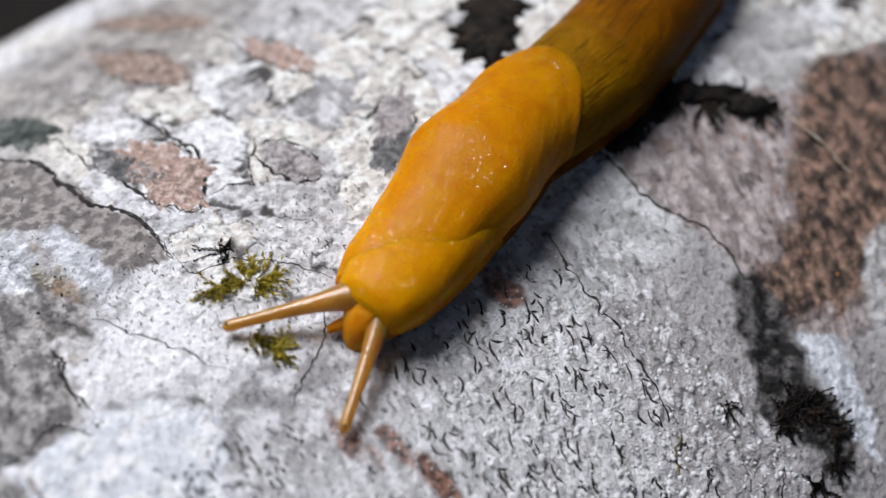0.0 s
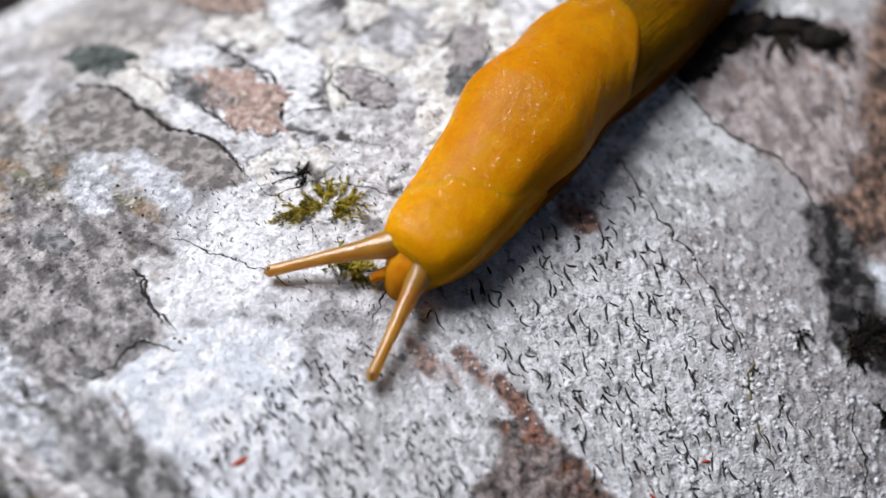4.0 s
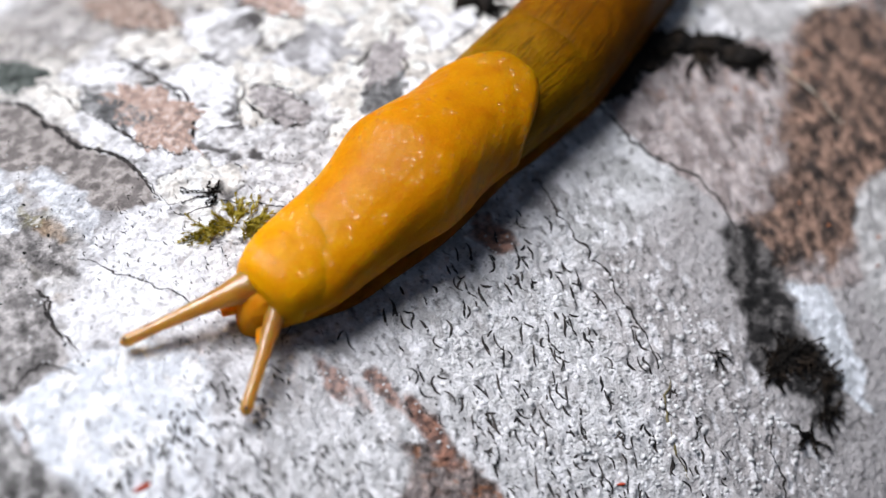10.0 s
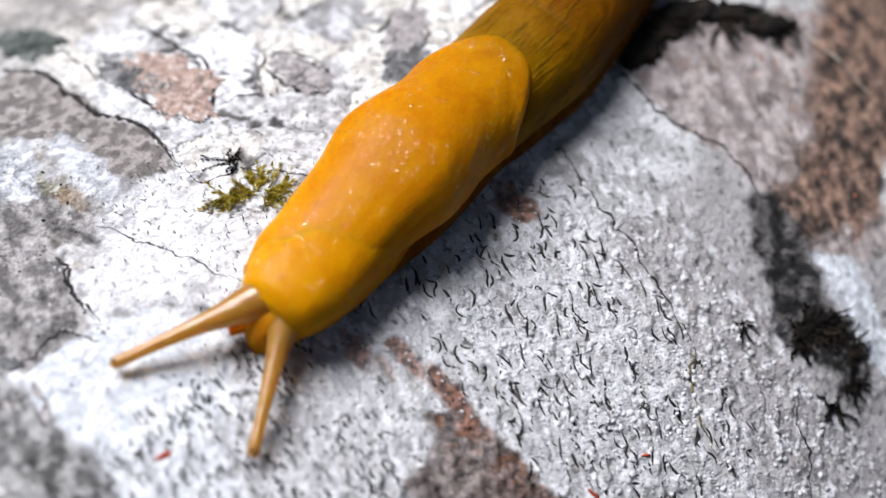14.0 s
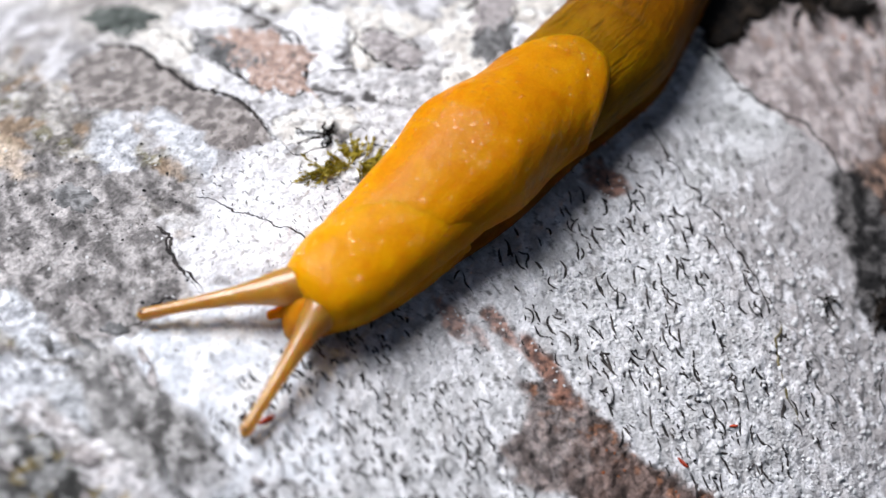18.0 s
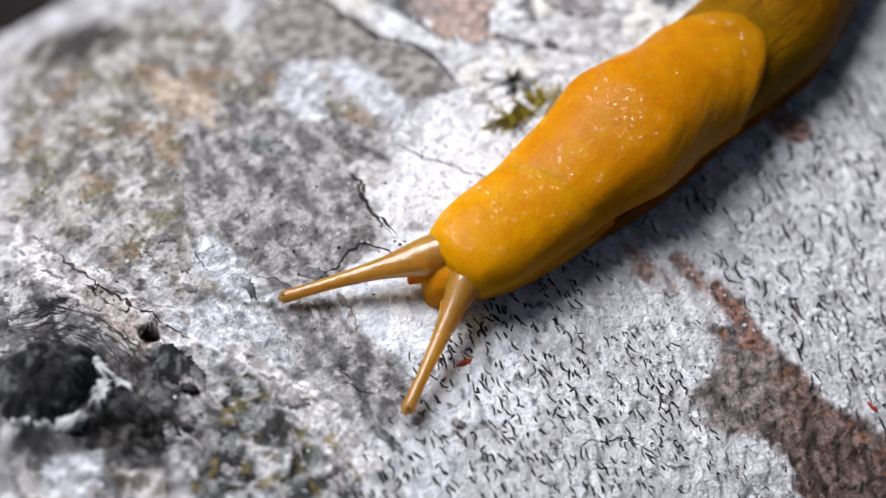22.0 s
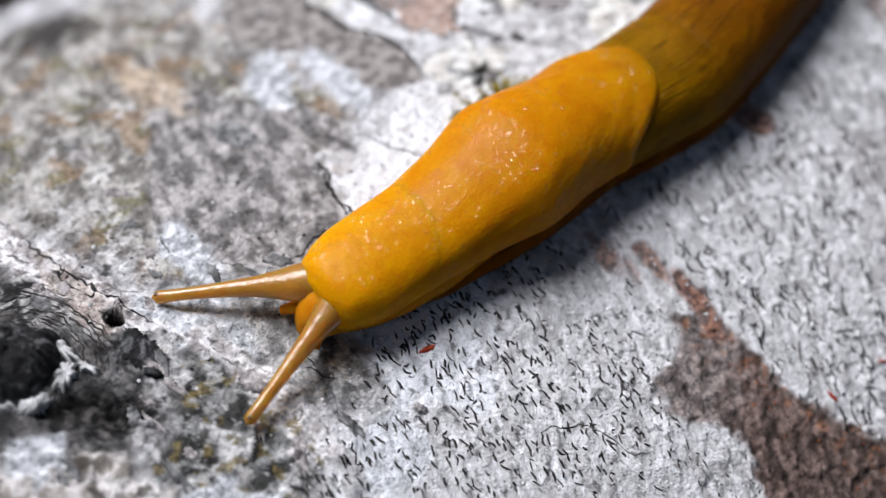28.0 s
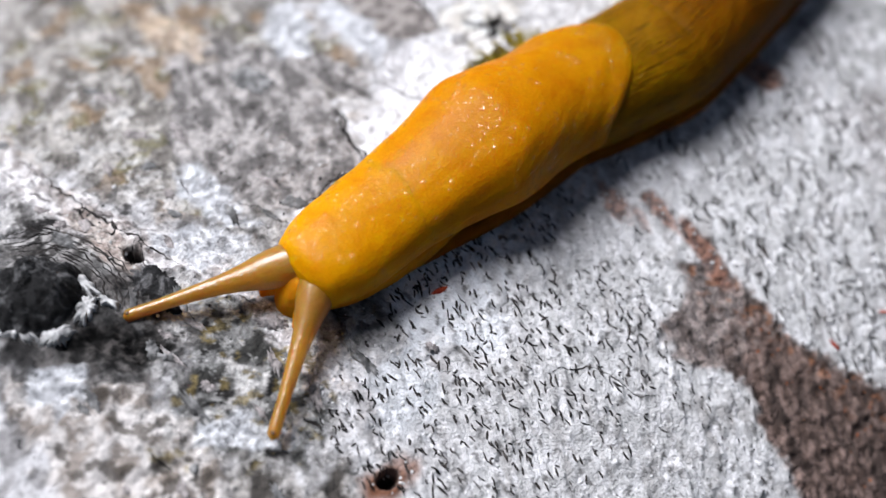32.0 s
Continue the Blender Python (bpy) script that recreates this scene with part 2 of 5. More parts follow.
def at(u, v, h=0.0):
    """The point u mm along the log, v mm round it from its top towards the camera, h mm above its bark."""
    p = v / R
    return Vector((u, -(R + h) * math.sin(p), AXIS_Z + (R + h) * math.cos(p))) / 1000


TABLE = np.random.RandomState(7).rand(64, 64) * 2 * math.pi


def wave(x, y, size, seed=0):
    """Smooth noise between about -1 and 1, with lumps of the given size."""
    x, y = np.asarray(x, float) / size + seed * 7.31, np.asarray(y, float) / size + seed * 3.77
    xi, yi = np.floor(x).astype(int), np.floor(y).astype(int)
    fx, fy = x - xi, y - yi
    sx, sy = fx * fx * fx * (fx * (fx * 6 - 15) + 10), fy * fy * fy * (fy * (fy * 6 - 15) + 10)

    def corner(i, j):
        g = TABLE[(xi + i) % 64, (yi + j) % 64]
        return np.cos(g) * (fx - i) + np.sin(g) * (fy - j)

    low = corner(0, 0) * (1 - sx) + corner(1, 0) * sx
    high = corner(0, 1) * (1 - sx) + corner(1, 1) * sx
    return 1.6 * (low * (1 - sy) + high * sy)


def rough_wave(x, y, size, seed=0, octaves=3):
    return sum(wave(x, y, size / 2**k, seed + k) * 0.55**k for k in range(octaves))


def step(x, a, b):
    k = np.clip((np.asarray(x, float) - a) / (b - a), 0, 1)
    return k * k * (3 - 2 * k)


MASKS = {}


def inside(u, v, corners, soft=1.5, ragged=2.0, seed=0):
    """1 inside a ragged outline, 0 outside it."""
    key = (tuple(corners[0]), len(corners), soft, ragged, seed, id(u))
    if key in MASKS:
        return MASKS[key]
    MASKS[key] = made = outline_mask(u, v, corners, soft, ragged, seed)
    return made


def outline_mask(u, v, corners, soft, ragged, seed):
    room = 3.5 * ragged + soft
    made = np.zeros(np.shape(u))
    low, high = np.min(corners, axis=0) - room, np.max(corners, axis=0) + room
    near = (u > low[0]) & (u < high[0]) & (v > low[1]) & (v < high[1])
    if not near.any():
        return made
    u, v = u[near], v[near]
    u = u + ragged * rough_wave(u, v, 7, seed) + 0.3 * ragged * wave(u, v, 1.6, seed + 5)
    v = v + ragged * rough_wave(u, v, 7, seed + 9) + 0.3 * ragged * wave(u, v, 1.6, seed + 6)
    far, sign = np.full(np.shape(u), 1e9), np.zeros(np.shape(u), bool)
    for (ax, ay), (bx, by) in zip(corners, corners[1:] + corners[:1]):
        ex, ey = bx - ax, by - ay
        k = np.clip(((u - ax) * ex + (v - ay) * ey) / (ex * ex + ey * ey), 0, 1)
        far = np.minimum(far, np.hypot(u - ax - k * ex, v - ay - k * ey))
        if ey:
            sign ^= ((ay > v) != (by > v)) & (u < (v - ay) * ex / ey + ax)
    made[near] = step(np.where(sign, far, -far), -soft, soft)
    return made


def spot(u, v, cu, cv, ru, rv, soft=0.35, ragged=0.0, seed=0):
    d = np.hypot((u - cu) / ru, (v - cv) / rv)
    if ragged:
        near = d < 1 + soft + 2.5 * ragged
        d[near] += ragged * rough_wave(u[near], v[near], 5, seed)
    return 1 - step(d, 1 - soft, 1 + soft)


def cells(u, v, size, seed=0):
    """Lobes like those of crusts that have grown together: the distance to the next lobe's border, and a number for each lobe."""
    u = u + 0.3 * size * rough_wave(u, v, size * 0.7, seed, 4)
    v = v + 0.3 * size * rough_wave(u, v, size * 0.7, seed + 3, 4)
    x, y = u / size, v / size
    xi, yi = np.floor(x).astype(int), np.floor(y).astype(int)
    near, second, which = np.full(np.shape(x), 9.0), np.full(np.shape(x), 9.0), np.zeros(np.shape(x))
    for i in (-1, 0, 1):
        for j in (-1, 0, 1):
            p, q = TABLE[(xi + i + 11 * seed) % 64, (yi + j) % 64] / 6.2832, TABLE[(yi + j + 29) % 64, (xi + i + 17 * seed) % 64] / 6.2832
            d = np.hypot(xi + i + p - x, yi + j + q - y)
            closer = d < near
            second = np.where(closer, near, np.minimum(second, d))
            which = np.where(closer, (p * 7.3 + q * 3.1) % 1.0, which)
            near = np.where(closer, d, near)
    return (second - near) * size * 0.5, which


G1 = [(-17, -46), (-8, -46), (-4.7, -38), (-5, -18), (-1.3, -7), (-3.6, 4.4), (-11, 2), (-14, -7), (-16, -20), (-24, -31)]
G2 = [(-40, -37), (-35, -20), (-26, -9), (-22, 4), (-26, 9), (-30.6, -1), (-31.6, 7), (-34.7, 13.6), (-36, 22.6), (-50, 23), (-64, 12), (-63, -3)]
G3 = [(-66, 6), (-59, 16), (-54.5, 23), (-52, 34), (-52, 43), (-53, 49), (-66, 45), (-72, 30)]
G4 = [(-52, -95), (-21, -70), (-22, -41), (-19, -1), (-27, 10), (-33, 6), (-36, 16), (-47, 17.5), (-63, 20), (-71, 6.5), (-78, -9), (-84, -30)]
GREEN_GREY = [(-75, 24), (-69, 29), (-64.5, 39), (-67, 47), (-71, 56), (-79, 62), (-100, 46), (-88, 35)]
FIBRE = [(79, 43), (101, 39), (117, 48), (137, 53), (160, 60), (150, 120), (86, 98), (80, 83), (82, 71), (77.5, 56)]
DARK_BAND = [(78.8, 76.5), (83.8, 78.4), (83.7, 87), (82, 91.4), (78, 99.7), (79, 105.9), (79.6, 109), (76, 116), (66, 118), (68, 110), (64.4, 102.6), (64.4, 97.3), (69, 91), (70.9, 84)]
BROWN = [(-3, 70.5), (0, 72.6), (4.8, 79.2), (6.4, 85.4), (4.8, 91.2), (7.5, 97.4), (11.7, 104.6), (18.8, 114.5), (15.8, 138), (-12, 124), (-9.2, 106), (-9.6, 100.7), (-7, 92.8), (-11.5, 87.5), (-14.7, 83), (-14.5, 79), (-10.1, 75.8), (-5.8, 75)]
BLUE_WHITE = [(-52, 21), (-40, 21.6), (-28.6, 25), (-20, 36), (-26, 48), (-34, 59), (-42, 64), (-53, 54), (-52, 43), (-53, 31)]
SNOW = [(-34, 9), (-24, 8), (-10, 4), (2, 4), (14, -2), (24, 8), (20, 24), (6, 34), (-12, 32), (-28, 24), (-36, 21)]
BAND = [(132, 51), (143, 54), (150, 62), (140, 76), (126, 90), (104, 95), (92, 95), (81, 88), (82, 79), (98, 75), (113, 62)]
PALE_TOP = [(118, 34), (140, 36), (143, 46), (134, 51), (123, 54), (116, 48)]
PALE_EDGE = [(103, 93), (108, 88), (126, 88), (150, 70), (172, 60), (172, 110), (92, 116), (95, 105)]
WHITE_ISLES = [
    [(-63.2, 0.4), (-60.5, 5.6), (-59.0, 16.2), (-59.2, 21.2), (-63.2, 15.6), (-64.4, 9.1)],
    [(-76.3, 9.6), (-64.7, 14.4), (-61.4, 20.9), (-66.6, 21.7), (-71.4, 23.5), (-77.4, 16.2)],
    [(-89.3, 43.8), (-83.0, 47.4), (-79.6, 53.6), (-80.2, 57.3), (-87.1, 52.9), (-93.2, 47.5)],
    [(-106.5, 21.1), (-99.9, 25.8), (-101.6, 31.6), (-108.7, 31.1), (-110.3, 24.6)],
    [(-63.5, -0.6), (-60.1, 5.1), (-60.1, 12.0), (-63.1, 11.0), (-65.4, 5.7)],
    [(-24.6, -24.2), (-18.7, -24.0), (-20.5, -14.5), (-27.0, -7.7), (-31.5, -12.2)],
    [(-15.1, -19.7), (-13.2, -15.1), (-13.7, -0.9), (-18.8, 5.2), (-19.4, -2.2), (-17.3, -13.4)],
]
PALE_TRACT = [(-81.5, -28), (-81.4, -15.7), (-79.3, -6), (-76.4, 7.2), (-71.3, 14.8), (-69, 22.8), (-66.5, 32), (-65.3, 39.5), (-65.3, 50), (-66, 58), (-71.2, 53), (-71.3, 42.6), (-71.8, 34.4), (-72.2, 27.2), (-76, 18.3), (-80.2, 17.7), (-82.5, 11), (-85.6, 0.3), (-88, -9), (-89, -20)]
# shadowed hollow beside the knot; its shade is put into the bark colour
SHADED_HOLLOW = [(-100, 20.5), (-95, 20), (-90.5, 22), (-87.5, 27), (-87, 31), (-92.3, 29.5), (-98.5, 25.5)]
PALE_LUMPS = [(-112, 18), (-104.7, 25), (-95, 35), (-92, 42), (-92, 52), (-96, 70), (-120, 70)]
LOW_GREY = [(-110, 46), (-96, 48), (-82, 62), (-74, 62), (-78, 80), (-120, 80)]


def bark_height(u, v):
    """Relief of the bark in millimetres."""
    h = 0.20 * rough_wave(u, v, 26, 1) + 0.14 * rough_wave(u, v * 0.8, 5, 2) + 0.10 * wave(u, v, 1.6, 3)
    h += 0.42 * step(wave(u + 0.3 * v, v * 0.45, 1.9, 4), 0.22, 0.5) * step(v, 30, 55) * step(66 - u, 0, 8)
    h += 0.22 * step(wave(u + 0.3 * v, v * 0.5, 1.1, 14), 0.15, 0.5) * step(v, 25, 50)
    h += 0.30 * step(rough_wave(u, v, 2.6, 15), 0.1, 0.5) * step(40 - v, 0, 12)
    border, which = cells(u, v, 13, 2)
    top = step(34 - v + 0.2 * u, 0, 12) * step(u + 12, 0, 14)
    h += top * (0.5 * which * step(border, 0.0, 0.5) - 0.2 * (1 - step(border, 0.0, 0.5)))
    h += 0.5 * inside(u, v, FIBRE, 0.7, 0.8, 10) * rough_wave(u + 0.25 * v, v * 0.4, 2.4, 16)
    h += 0.35 * inside(u, v, BROWN, 1.0, 1.5, 3) * rough_wave(u, v, 2.2, 6)
    h += 0.30 * inside(u, v, G4, 4, 3, 4) * rough_wave(u, v, 3.0, 8) - 0.25 * inside(u, v, G2, 0.6, 1.2, 5)
    h += 0.45 * inside(u, v, GREEN_GREY, 2, 3, 6) * rough_wave(u, v, 4.0, 9)
    h += 0.5 * inside(u, v, DARK_BAND, 1.5, 2, 7) * rough_wave(u, v, 3.0, 10)
    # the swelling round the knot, the ridge beside it, and the two beetle holes
    h += 5.0 * np.exp(-(((u + 99) / 15) ** 2 + ((v - 15) / 15) ** 2)) + 1.2 * np.exp(-(((u + 88 - 0.1 * v) / 3) ** 2)) * np.exp(-((v / 24) ** 2))
    h += 0.5 * inside(u, v, PALE_TRACT, 0.7, 1.6, 81) * (1 + rough_wave(u, v, 4, 91)) - 1.2 * inside(u, v, SHADED_HOLLOW, 1.2, 1.8, 90) * (1 + rough_wave(u, v, 3, 93))
    h += 1.1 * inside(u, v, PALE_LUMPS, 1.5, 2.4, 84) * (0.6 + rough_wave(u, v, 7, 92))
    h -= 5.0 * spot(u, v, -80.5, 12.2, 1.5, 1.9, 0.15) + 4.0 * spot(u, v, -71.3, 70.6, 2.0, 1.5, 0.15)
    return h


def bark_colour(u, v):
    """Albedo of the lichen crusts and the bare bark between them, with shade painted into hollow and holes."""

    def lay(under, colour, mask):
        on = mask > 0.002
        if not on.any():
            return under
        tint = colour(on) if callable(colour) else np.asarray(colour)
        under[on] += (tint - under[on]) * mask[on][:, None]
        return under

    def mottle(a, b, size, seed, low=-0.25, high=0.3, long=1.0):
        def made(on):
            k = step(rough_wave(u[on] + 0.3 * v[on] * (long != 1.0), v[on] / long, size, seed, 4), low, high)[..., None]
            return np.asarray(a) + (np.asarray(b) - np.asarray(a)) * k

        return made

    c = lay(np.zeros((*np.shape(u), 3)), mottle((0.39, 0.382, 0.385), (0.66, 0.655, 0.665), 6, 11), np.ones(np.shape(u)))
    c = lay(c, mottle((0.47, 0.47, 0.465), (0.64, 0.64, 0.64), 7, 12), step(v + 0.15 * u + 8 * wave(u, v, 30, 3), 44, 70))
    c = lay(c, (0.41, 0.385, 0.38), 0.7 * step(u + 0.25 * v + 3 * rough_wave(u, v, 12, 2), 58, 64) * step(v, 60, 70))
    c = lay(c, mottle((0.76, 0.755, 0.765), (0.92, 0.915, 0.925), 5, 30), inside(u, v, SNOW, 3, 3, 14))
    c = lay(c, (0.30, 0.29, 0.29), 0.55 * inside(u, v, SNOW, 3, 3, 14) * step(rough_wave(u, v, 1.5, 57, 2), 0.5, 0.75))
    c = lay(c, mottle((0.68, 0.70, 0.73), (0.83, 0.85, 0.88), 5, 31), inside(u, v, BLUE_WHITE, 1.0, 1.5, 15))
    # lobes of pale lichens grown together on the upper side
    border, which = cells(u, v, 13, 2)
    top = step(34 - v + 0.2 * u, 0, 12) * step(u + 12, 0, 14)
    c = lay(c, mottle((0.70, 0.67, 0.62), (0.88, 0.86, 0.81), 4, 41), 0.9 * top * step(which, 0.55, 0.6))
    c = lay(c, mottle((0.74, 0.735, 0.74), (0.92, 0.915, 0.925), 4, 54), 0.9 * top * step(which, 0.25, 0.3) * step(0.6 - which, 0, 0.05))
    c = lay(c, mottle((0.50, 0.49, 0.485), (0.74, 0.73, 0.72), 3, 42), 0.7 * top * step(0.25 - which, 0.0, 0.05))
    c = lay(c, (0.07, 0.062, 0.06), 0.9 * top * (1 - step(border, 0.12, 0.6)) * step(rough_wave(u, v, 8, 43), 0.0, 0.25))
    c = lay(c, (0.26, 0.25, 0.245), 0.5 * top * step(rough_wave(u, v, 2.4, 44, 4), 0.3, 0.55))
    # grey and brownish streaks between the script marks
    low_side = step(v, 40, 54) * step(68 - u, 0, 6)
    c = lay(c, (0.72, 0.715, 0.72), 0.4 * low_side * step(52 - u, 0, 10))
    c = lay(c, (0.30, 0.28, 0.27), 0.35 * low_side * step(rough_wave(u + 0.3 * v, v * 0.45, 4, 45, 4), 0.1, 0.55))
    c = lay(c, (0.82, 0.815, 0.825), 0.7 * low_side * step(rough_wave(u + 0.3 * v, v * 0.5, 2.2, 46, 3), 0.25, 0.5))
    c = lay(c, (0.10, 0.095, 0.09), 0.7 * step(v, 20, 50) * step(rough_wave(u + 0.3 * v, v * 0.6, 1.6, 47, 3), 0.55, 0.75))
    c = lay(c, mottle((0.22, 0.18, 0.155), (0.42, 0.37, 0.33), 4, 55), 0.7 * np.maximum(spot(u, v, 32, -54, 9, 17, 0.4, 0.4, 12), spot(u, v, 44, -66, 8, 14, 0.4, 0.4, 13)))
    c = lay(c, mottle((0.30, 0.28, 0.265), (0.46, 0.435, 0.41), 6, 13), 0.8 * spot(u, v, 28, -62, 40, 22, 0.4, 0.25, 3))
    c = lay(c, mottle((0.25, 0.235, 0.218), (0.52, 0.50, 0.475), 5, 14, -0.5, 0.55, 2.2), inside(u, v, G4, 4, 3, 4))
    c = lay(c, (0.10, 0.092, 0.085), 0.45 * inside(u, v, G4, 4, 3, 4) * step(rough_wave(u + 0.3 * v, v * 0.6, 2.2, 15, 3), 0.38, 0.6))
    worn = inside(u, v, G4, 4, 3, 4)
    c = lay(c, (0.34, 0.24, 0.15), 0.6 * worn * step(rough_wave(u, v, 11, 49, 3), 0.25, 0.5))
    c = lay(c, (0.20, 0.185, 0.09), 0.6 * worn * step(rough_wave(u, v, 8, 50, 4), 0.4, 0.6))
    c = lay(c, (0.66, 0.65, 0.64), 0.7 * worn * step(rough_wave(u, v, 4, 51, 4), 0.5, 0.7))
    c = lay(c, mottle((0.24, 0.22, 0.21), (0.43, 0.40, 0.38), 3, 16), inside(u, v, G1, 0.4, 0.8, 8))
    c = lay(c, mottle((0.21, 0.20, 0.195), (0.47, 0.45, 0.44), 3.2, 17, -0.5, 0.45, 1.8), inside(u, v, G2, 0.6, 1.2, 5))
    c = lay(c, mottle((0.23, 0.225, 0.22), (0.50, 0.49, 0.48), 3.6, 18, -0.5, 0.5, 1.6), inside(u, v, G3, 0.7, 1.6, 9))
    c = lay(c, mottle((0.07, 0.07, 0.066), (0.30, 0.30, 0.295), 4, 19, -0.3, 0.5), inside(u, v, GREEN_GREY, 2, 3, 6))
    c = lay(c, mottle((0.12, 0.11, 0.10), (0.46, 0.44, 0.42), 5, 20), inside(u, v, LOW_GREY, 3, 3, 7))
    c = lay(c, mottle((0.29, 0.25, 0.24), (0.56, 0.51, 0.495), 3.4, 21, -0.9, 0.9, 1.6), inside(u, v, FIBRE, 0.7, 0.8, 10))
    c = lay(c, (0.36, 0.23, 0.17), 0.5 * step(u + 0.4 * rough_wave(u, v, 14, 71) * 30, 84, 112) * inside(u, v, FIBRE, 0.7, 0.8, 10) * step(rough_wave(u + 0.3 * v, v * 0.8, 2.6, 22, 4), 0.28, 0.5))
    c = lay(c, (0.07, 0.06, 0.055), 0.6 * inside(u, v, FIBRE, 0.7, 0.8, 10) * step(rough_wave(u + 0.3 * v, v * 0.55, 3, 48, 5) + 0.012 * (u - 115), 0.3, 0.55))
    c = lay(c, mottle((0.07, 0.055, 0.048), (0.36, 0.25, 0.195), 3.4, 28, -0.9, 0.8, 1.2), inside(u, v, BAND, 2.5, 2.5, 11))
    c = lay(c, mottle((0.48, 0.47, 0.46), (0.62, 0.61, 0.6), 7, 29), np.maximum(inside(u, v, PALE_TOP, 1.2, 1.5, 12), inside(u, v, PALE_EDGE, 1.2, 1.5, 13)))
    c = lay(c, mottle((0.035, 0.033, 0.032), (0.15, 0.142, 0.138), 4, 23), inside(u, v, DARK_BAND, 1.5, 2, 7))
    bare = inside(u, v, BROWN, 1.0, 1.5, 3)
    c = lay(c, mottle((0.12, 0.085, 0.072), (0.29, 0.22, 0.195), 1.8, 24, -0.6, 0.6, 1.8), bare * (0.75 + 0.25 * step(v + 0.7 * u + 4 * rough_wave(u, v, 4, 52, 4), 80, 90)))
    c = lay(c, (0.045, 0.033, 0.028), 0.6 * bare * step(rough_wave(u + 0.3 * v, v * 0.5, 3.2, 72, 4), 0.15, 0.5))
    c = lay(c, (0.34, 0.30, 0.28), 0.7 * bare * step(rough_wave(u, v, 2.2, 73, 3), 0.42, 0.6) * step(98 - v, 0, 12))
    c = lay(c, (0.32, 0.16, 0.09), 0.75 * bare * step(rough_wave(u, v, 2.4, 25, 4), 0.3, 0.6) * step(u - 0.35 * (v - 90), -3, 5))
    c = lay(c, (0.06, 0.055, 0.052), 0.85 * spot(u, v, -43, -77, 8, 11, 0.5, 0.4, 6))
    c = lay(c, mottle((0.10, 0.095, 0.09), (0.46, 0.45, 0.44), 4, 26, -0.2, 0.3), 0.9 * spot(u, v, -92, 12, 16, 24, 0.4, 0.3, 7))
    # a blackish mottled zone round the knot
    knot_dark = spot(u, v, -98, 20, 14, 18, 0.4, 0.4, 8)
    c = lay(c, (0.03, 0.028, 0.027), np.maximum(spot(u, v, -90, 14, 20, 28, 0.4, 0.3, 7), inside(u, v, GREEN_GREY, 2, 3, 6)) * step(rough_wave(u, v, 5, 34, 5), 0.32, 0.44))
    c = lay(c, (0.66, 0.65, 0.64), 0.7 * np.maximum(spot(u, v, -84, 4, 20, 34, 0.4, 0.3, 7), inside(u, v, GREEN_GREY, 2, 3, 6)) * step(rough_wave(u, v, 6, 35, 5), 0.3, 0.45))
    c = lay(c, mottle((0.015, 0.014, 0.014), (0.16, 0.15, 0.145), 4, 53, -0.1, 0.5), 0.85 * knot_dark)
    c = lay(c, mottle((0.13, 0.125, 0.12), (0.45, 0.44, 0.43), 3, 27, -0.2, 0.4), 0.8 * spot(u, v, -57, 44, 6, 9, 0.4, 0.35, 8))
    for cu, cv, ru, rv, k in ((38.6, 50.5, 2.8, 5.0, 0.9), (-5.0, 54, 1.8, 4.6, 0.75), (1.4, 60, 1.9, 4.4, 0.75), (2.6, 72.5, 1.9, 7.5, 0.95), (-3, 60, 1.3, 2.4, 0.5)):
        c = lay(c, mottle((0.13, 0.075, 0.06), (0.37, 0.21, 0.155), 1.6, 36, -0.4, 0.3), k * spot(u, v, cu, cv, ru, rv, 0.35, 0.5, int(cv)))
    pale = mottle((0.56, 0.58, 0.60), (0.76, 0.78, 0.81), 3, 32)
    c = lay(c, pale, inside(u, v, [(83.5, 92.5), (88.5, 96.5), (86, 107), (84, 117), (80, 123), (77, 115.5), (78.2, 106.7), (79.3, 96.6)], 0.6, 1.6, 16))
    for cu, cv, ru, rv, k in ((-25, -18, 4.5, 6.5, 0.75), (-16.6, -9, 2.6, 8, 0.75), (-62.6, 5.7, 2.6, 7.5, 0.9), (-72, 18.3, 4, 6, 0.9), (-66, 27, 3, 5, 0.6), (-60, 60, 6, 7, 0.7), (-100, 40, 8, 5, 0.6)):
        c = lay(c, pale, k * spot(u + 0.25 * (v - cv), v, cu, cv, ru, rv, 0.3, 0.35, int(abs(cu))))
    # the pale tract past the beetle holes, pale lumps below the knot, and shade painted into the hollow beside it
    tract = inside(u, v, PALE_TRACT, 0.7, 1.6, 81)
    c = lay(c, mottle((0.46, 0.43, 0.42), (0.78, 0.76, 0.76), 3.2, 82, -0.5, 0.3), 0.92 * tract)
    c = lay(c, (0.10, 0.09, 0.085), 0.8 * tract * step(rough_wave(u - 0.25 * v, v * 0.45, 1.5, 83, 3), 0.42, 0.6))
    lumps = inside(u, v, PALE_LUMPS, 1.5, 2.4, 84)
    c = lay(c, mottle((0.36, 0.32, 0.29), (0.72, 0.69, 0.67), 5, 85, -0.4, 0.2), 0.9 * lumps)
    c = lay(c, (0.10, 0.085, 0.07), 0.75 * lumps * step(rough_wave(u, v, 5, 86, 4), 0.3, 0.5))
    green = inside(u, v, GREEN_GREY, 2, 3, 6)
    c = lay(c, (0.24, 0.19, 0.08), 0.7 * green * step(rough_wave(u, v, 3.4, 87, 4), 0.42, 0.6))
    c = lay(c, (0.60, 0.60, 0.59), 0.5 * green * step(rough_wave(u, v, 3.0, 88, 4), 0.38, 0.5))
    c = lay(c, mottle((0.008, 0.007, 0.006), (0.13, 0.12, 0.115), 1.9, 89, -0.1, 0.8), 0.97 * inside(u, v, SHADED_HOLLOW, 1.2, 1.8, 90))
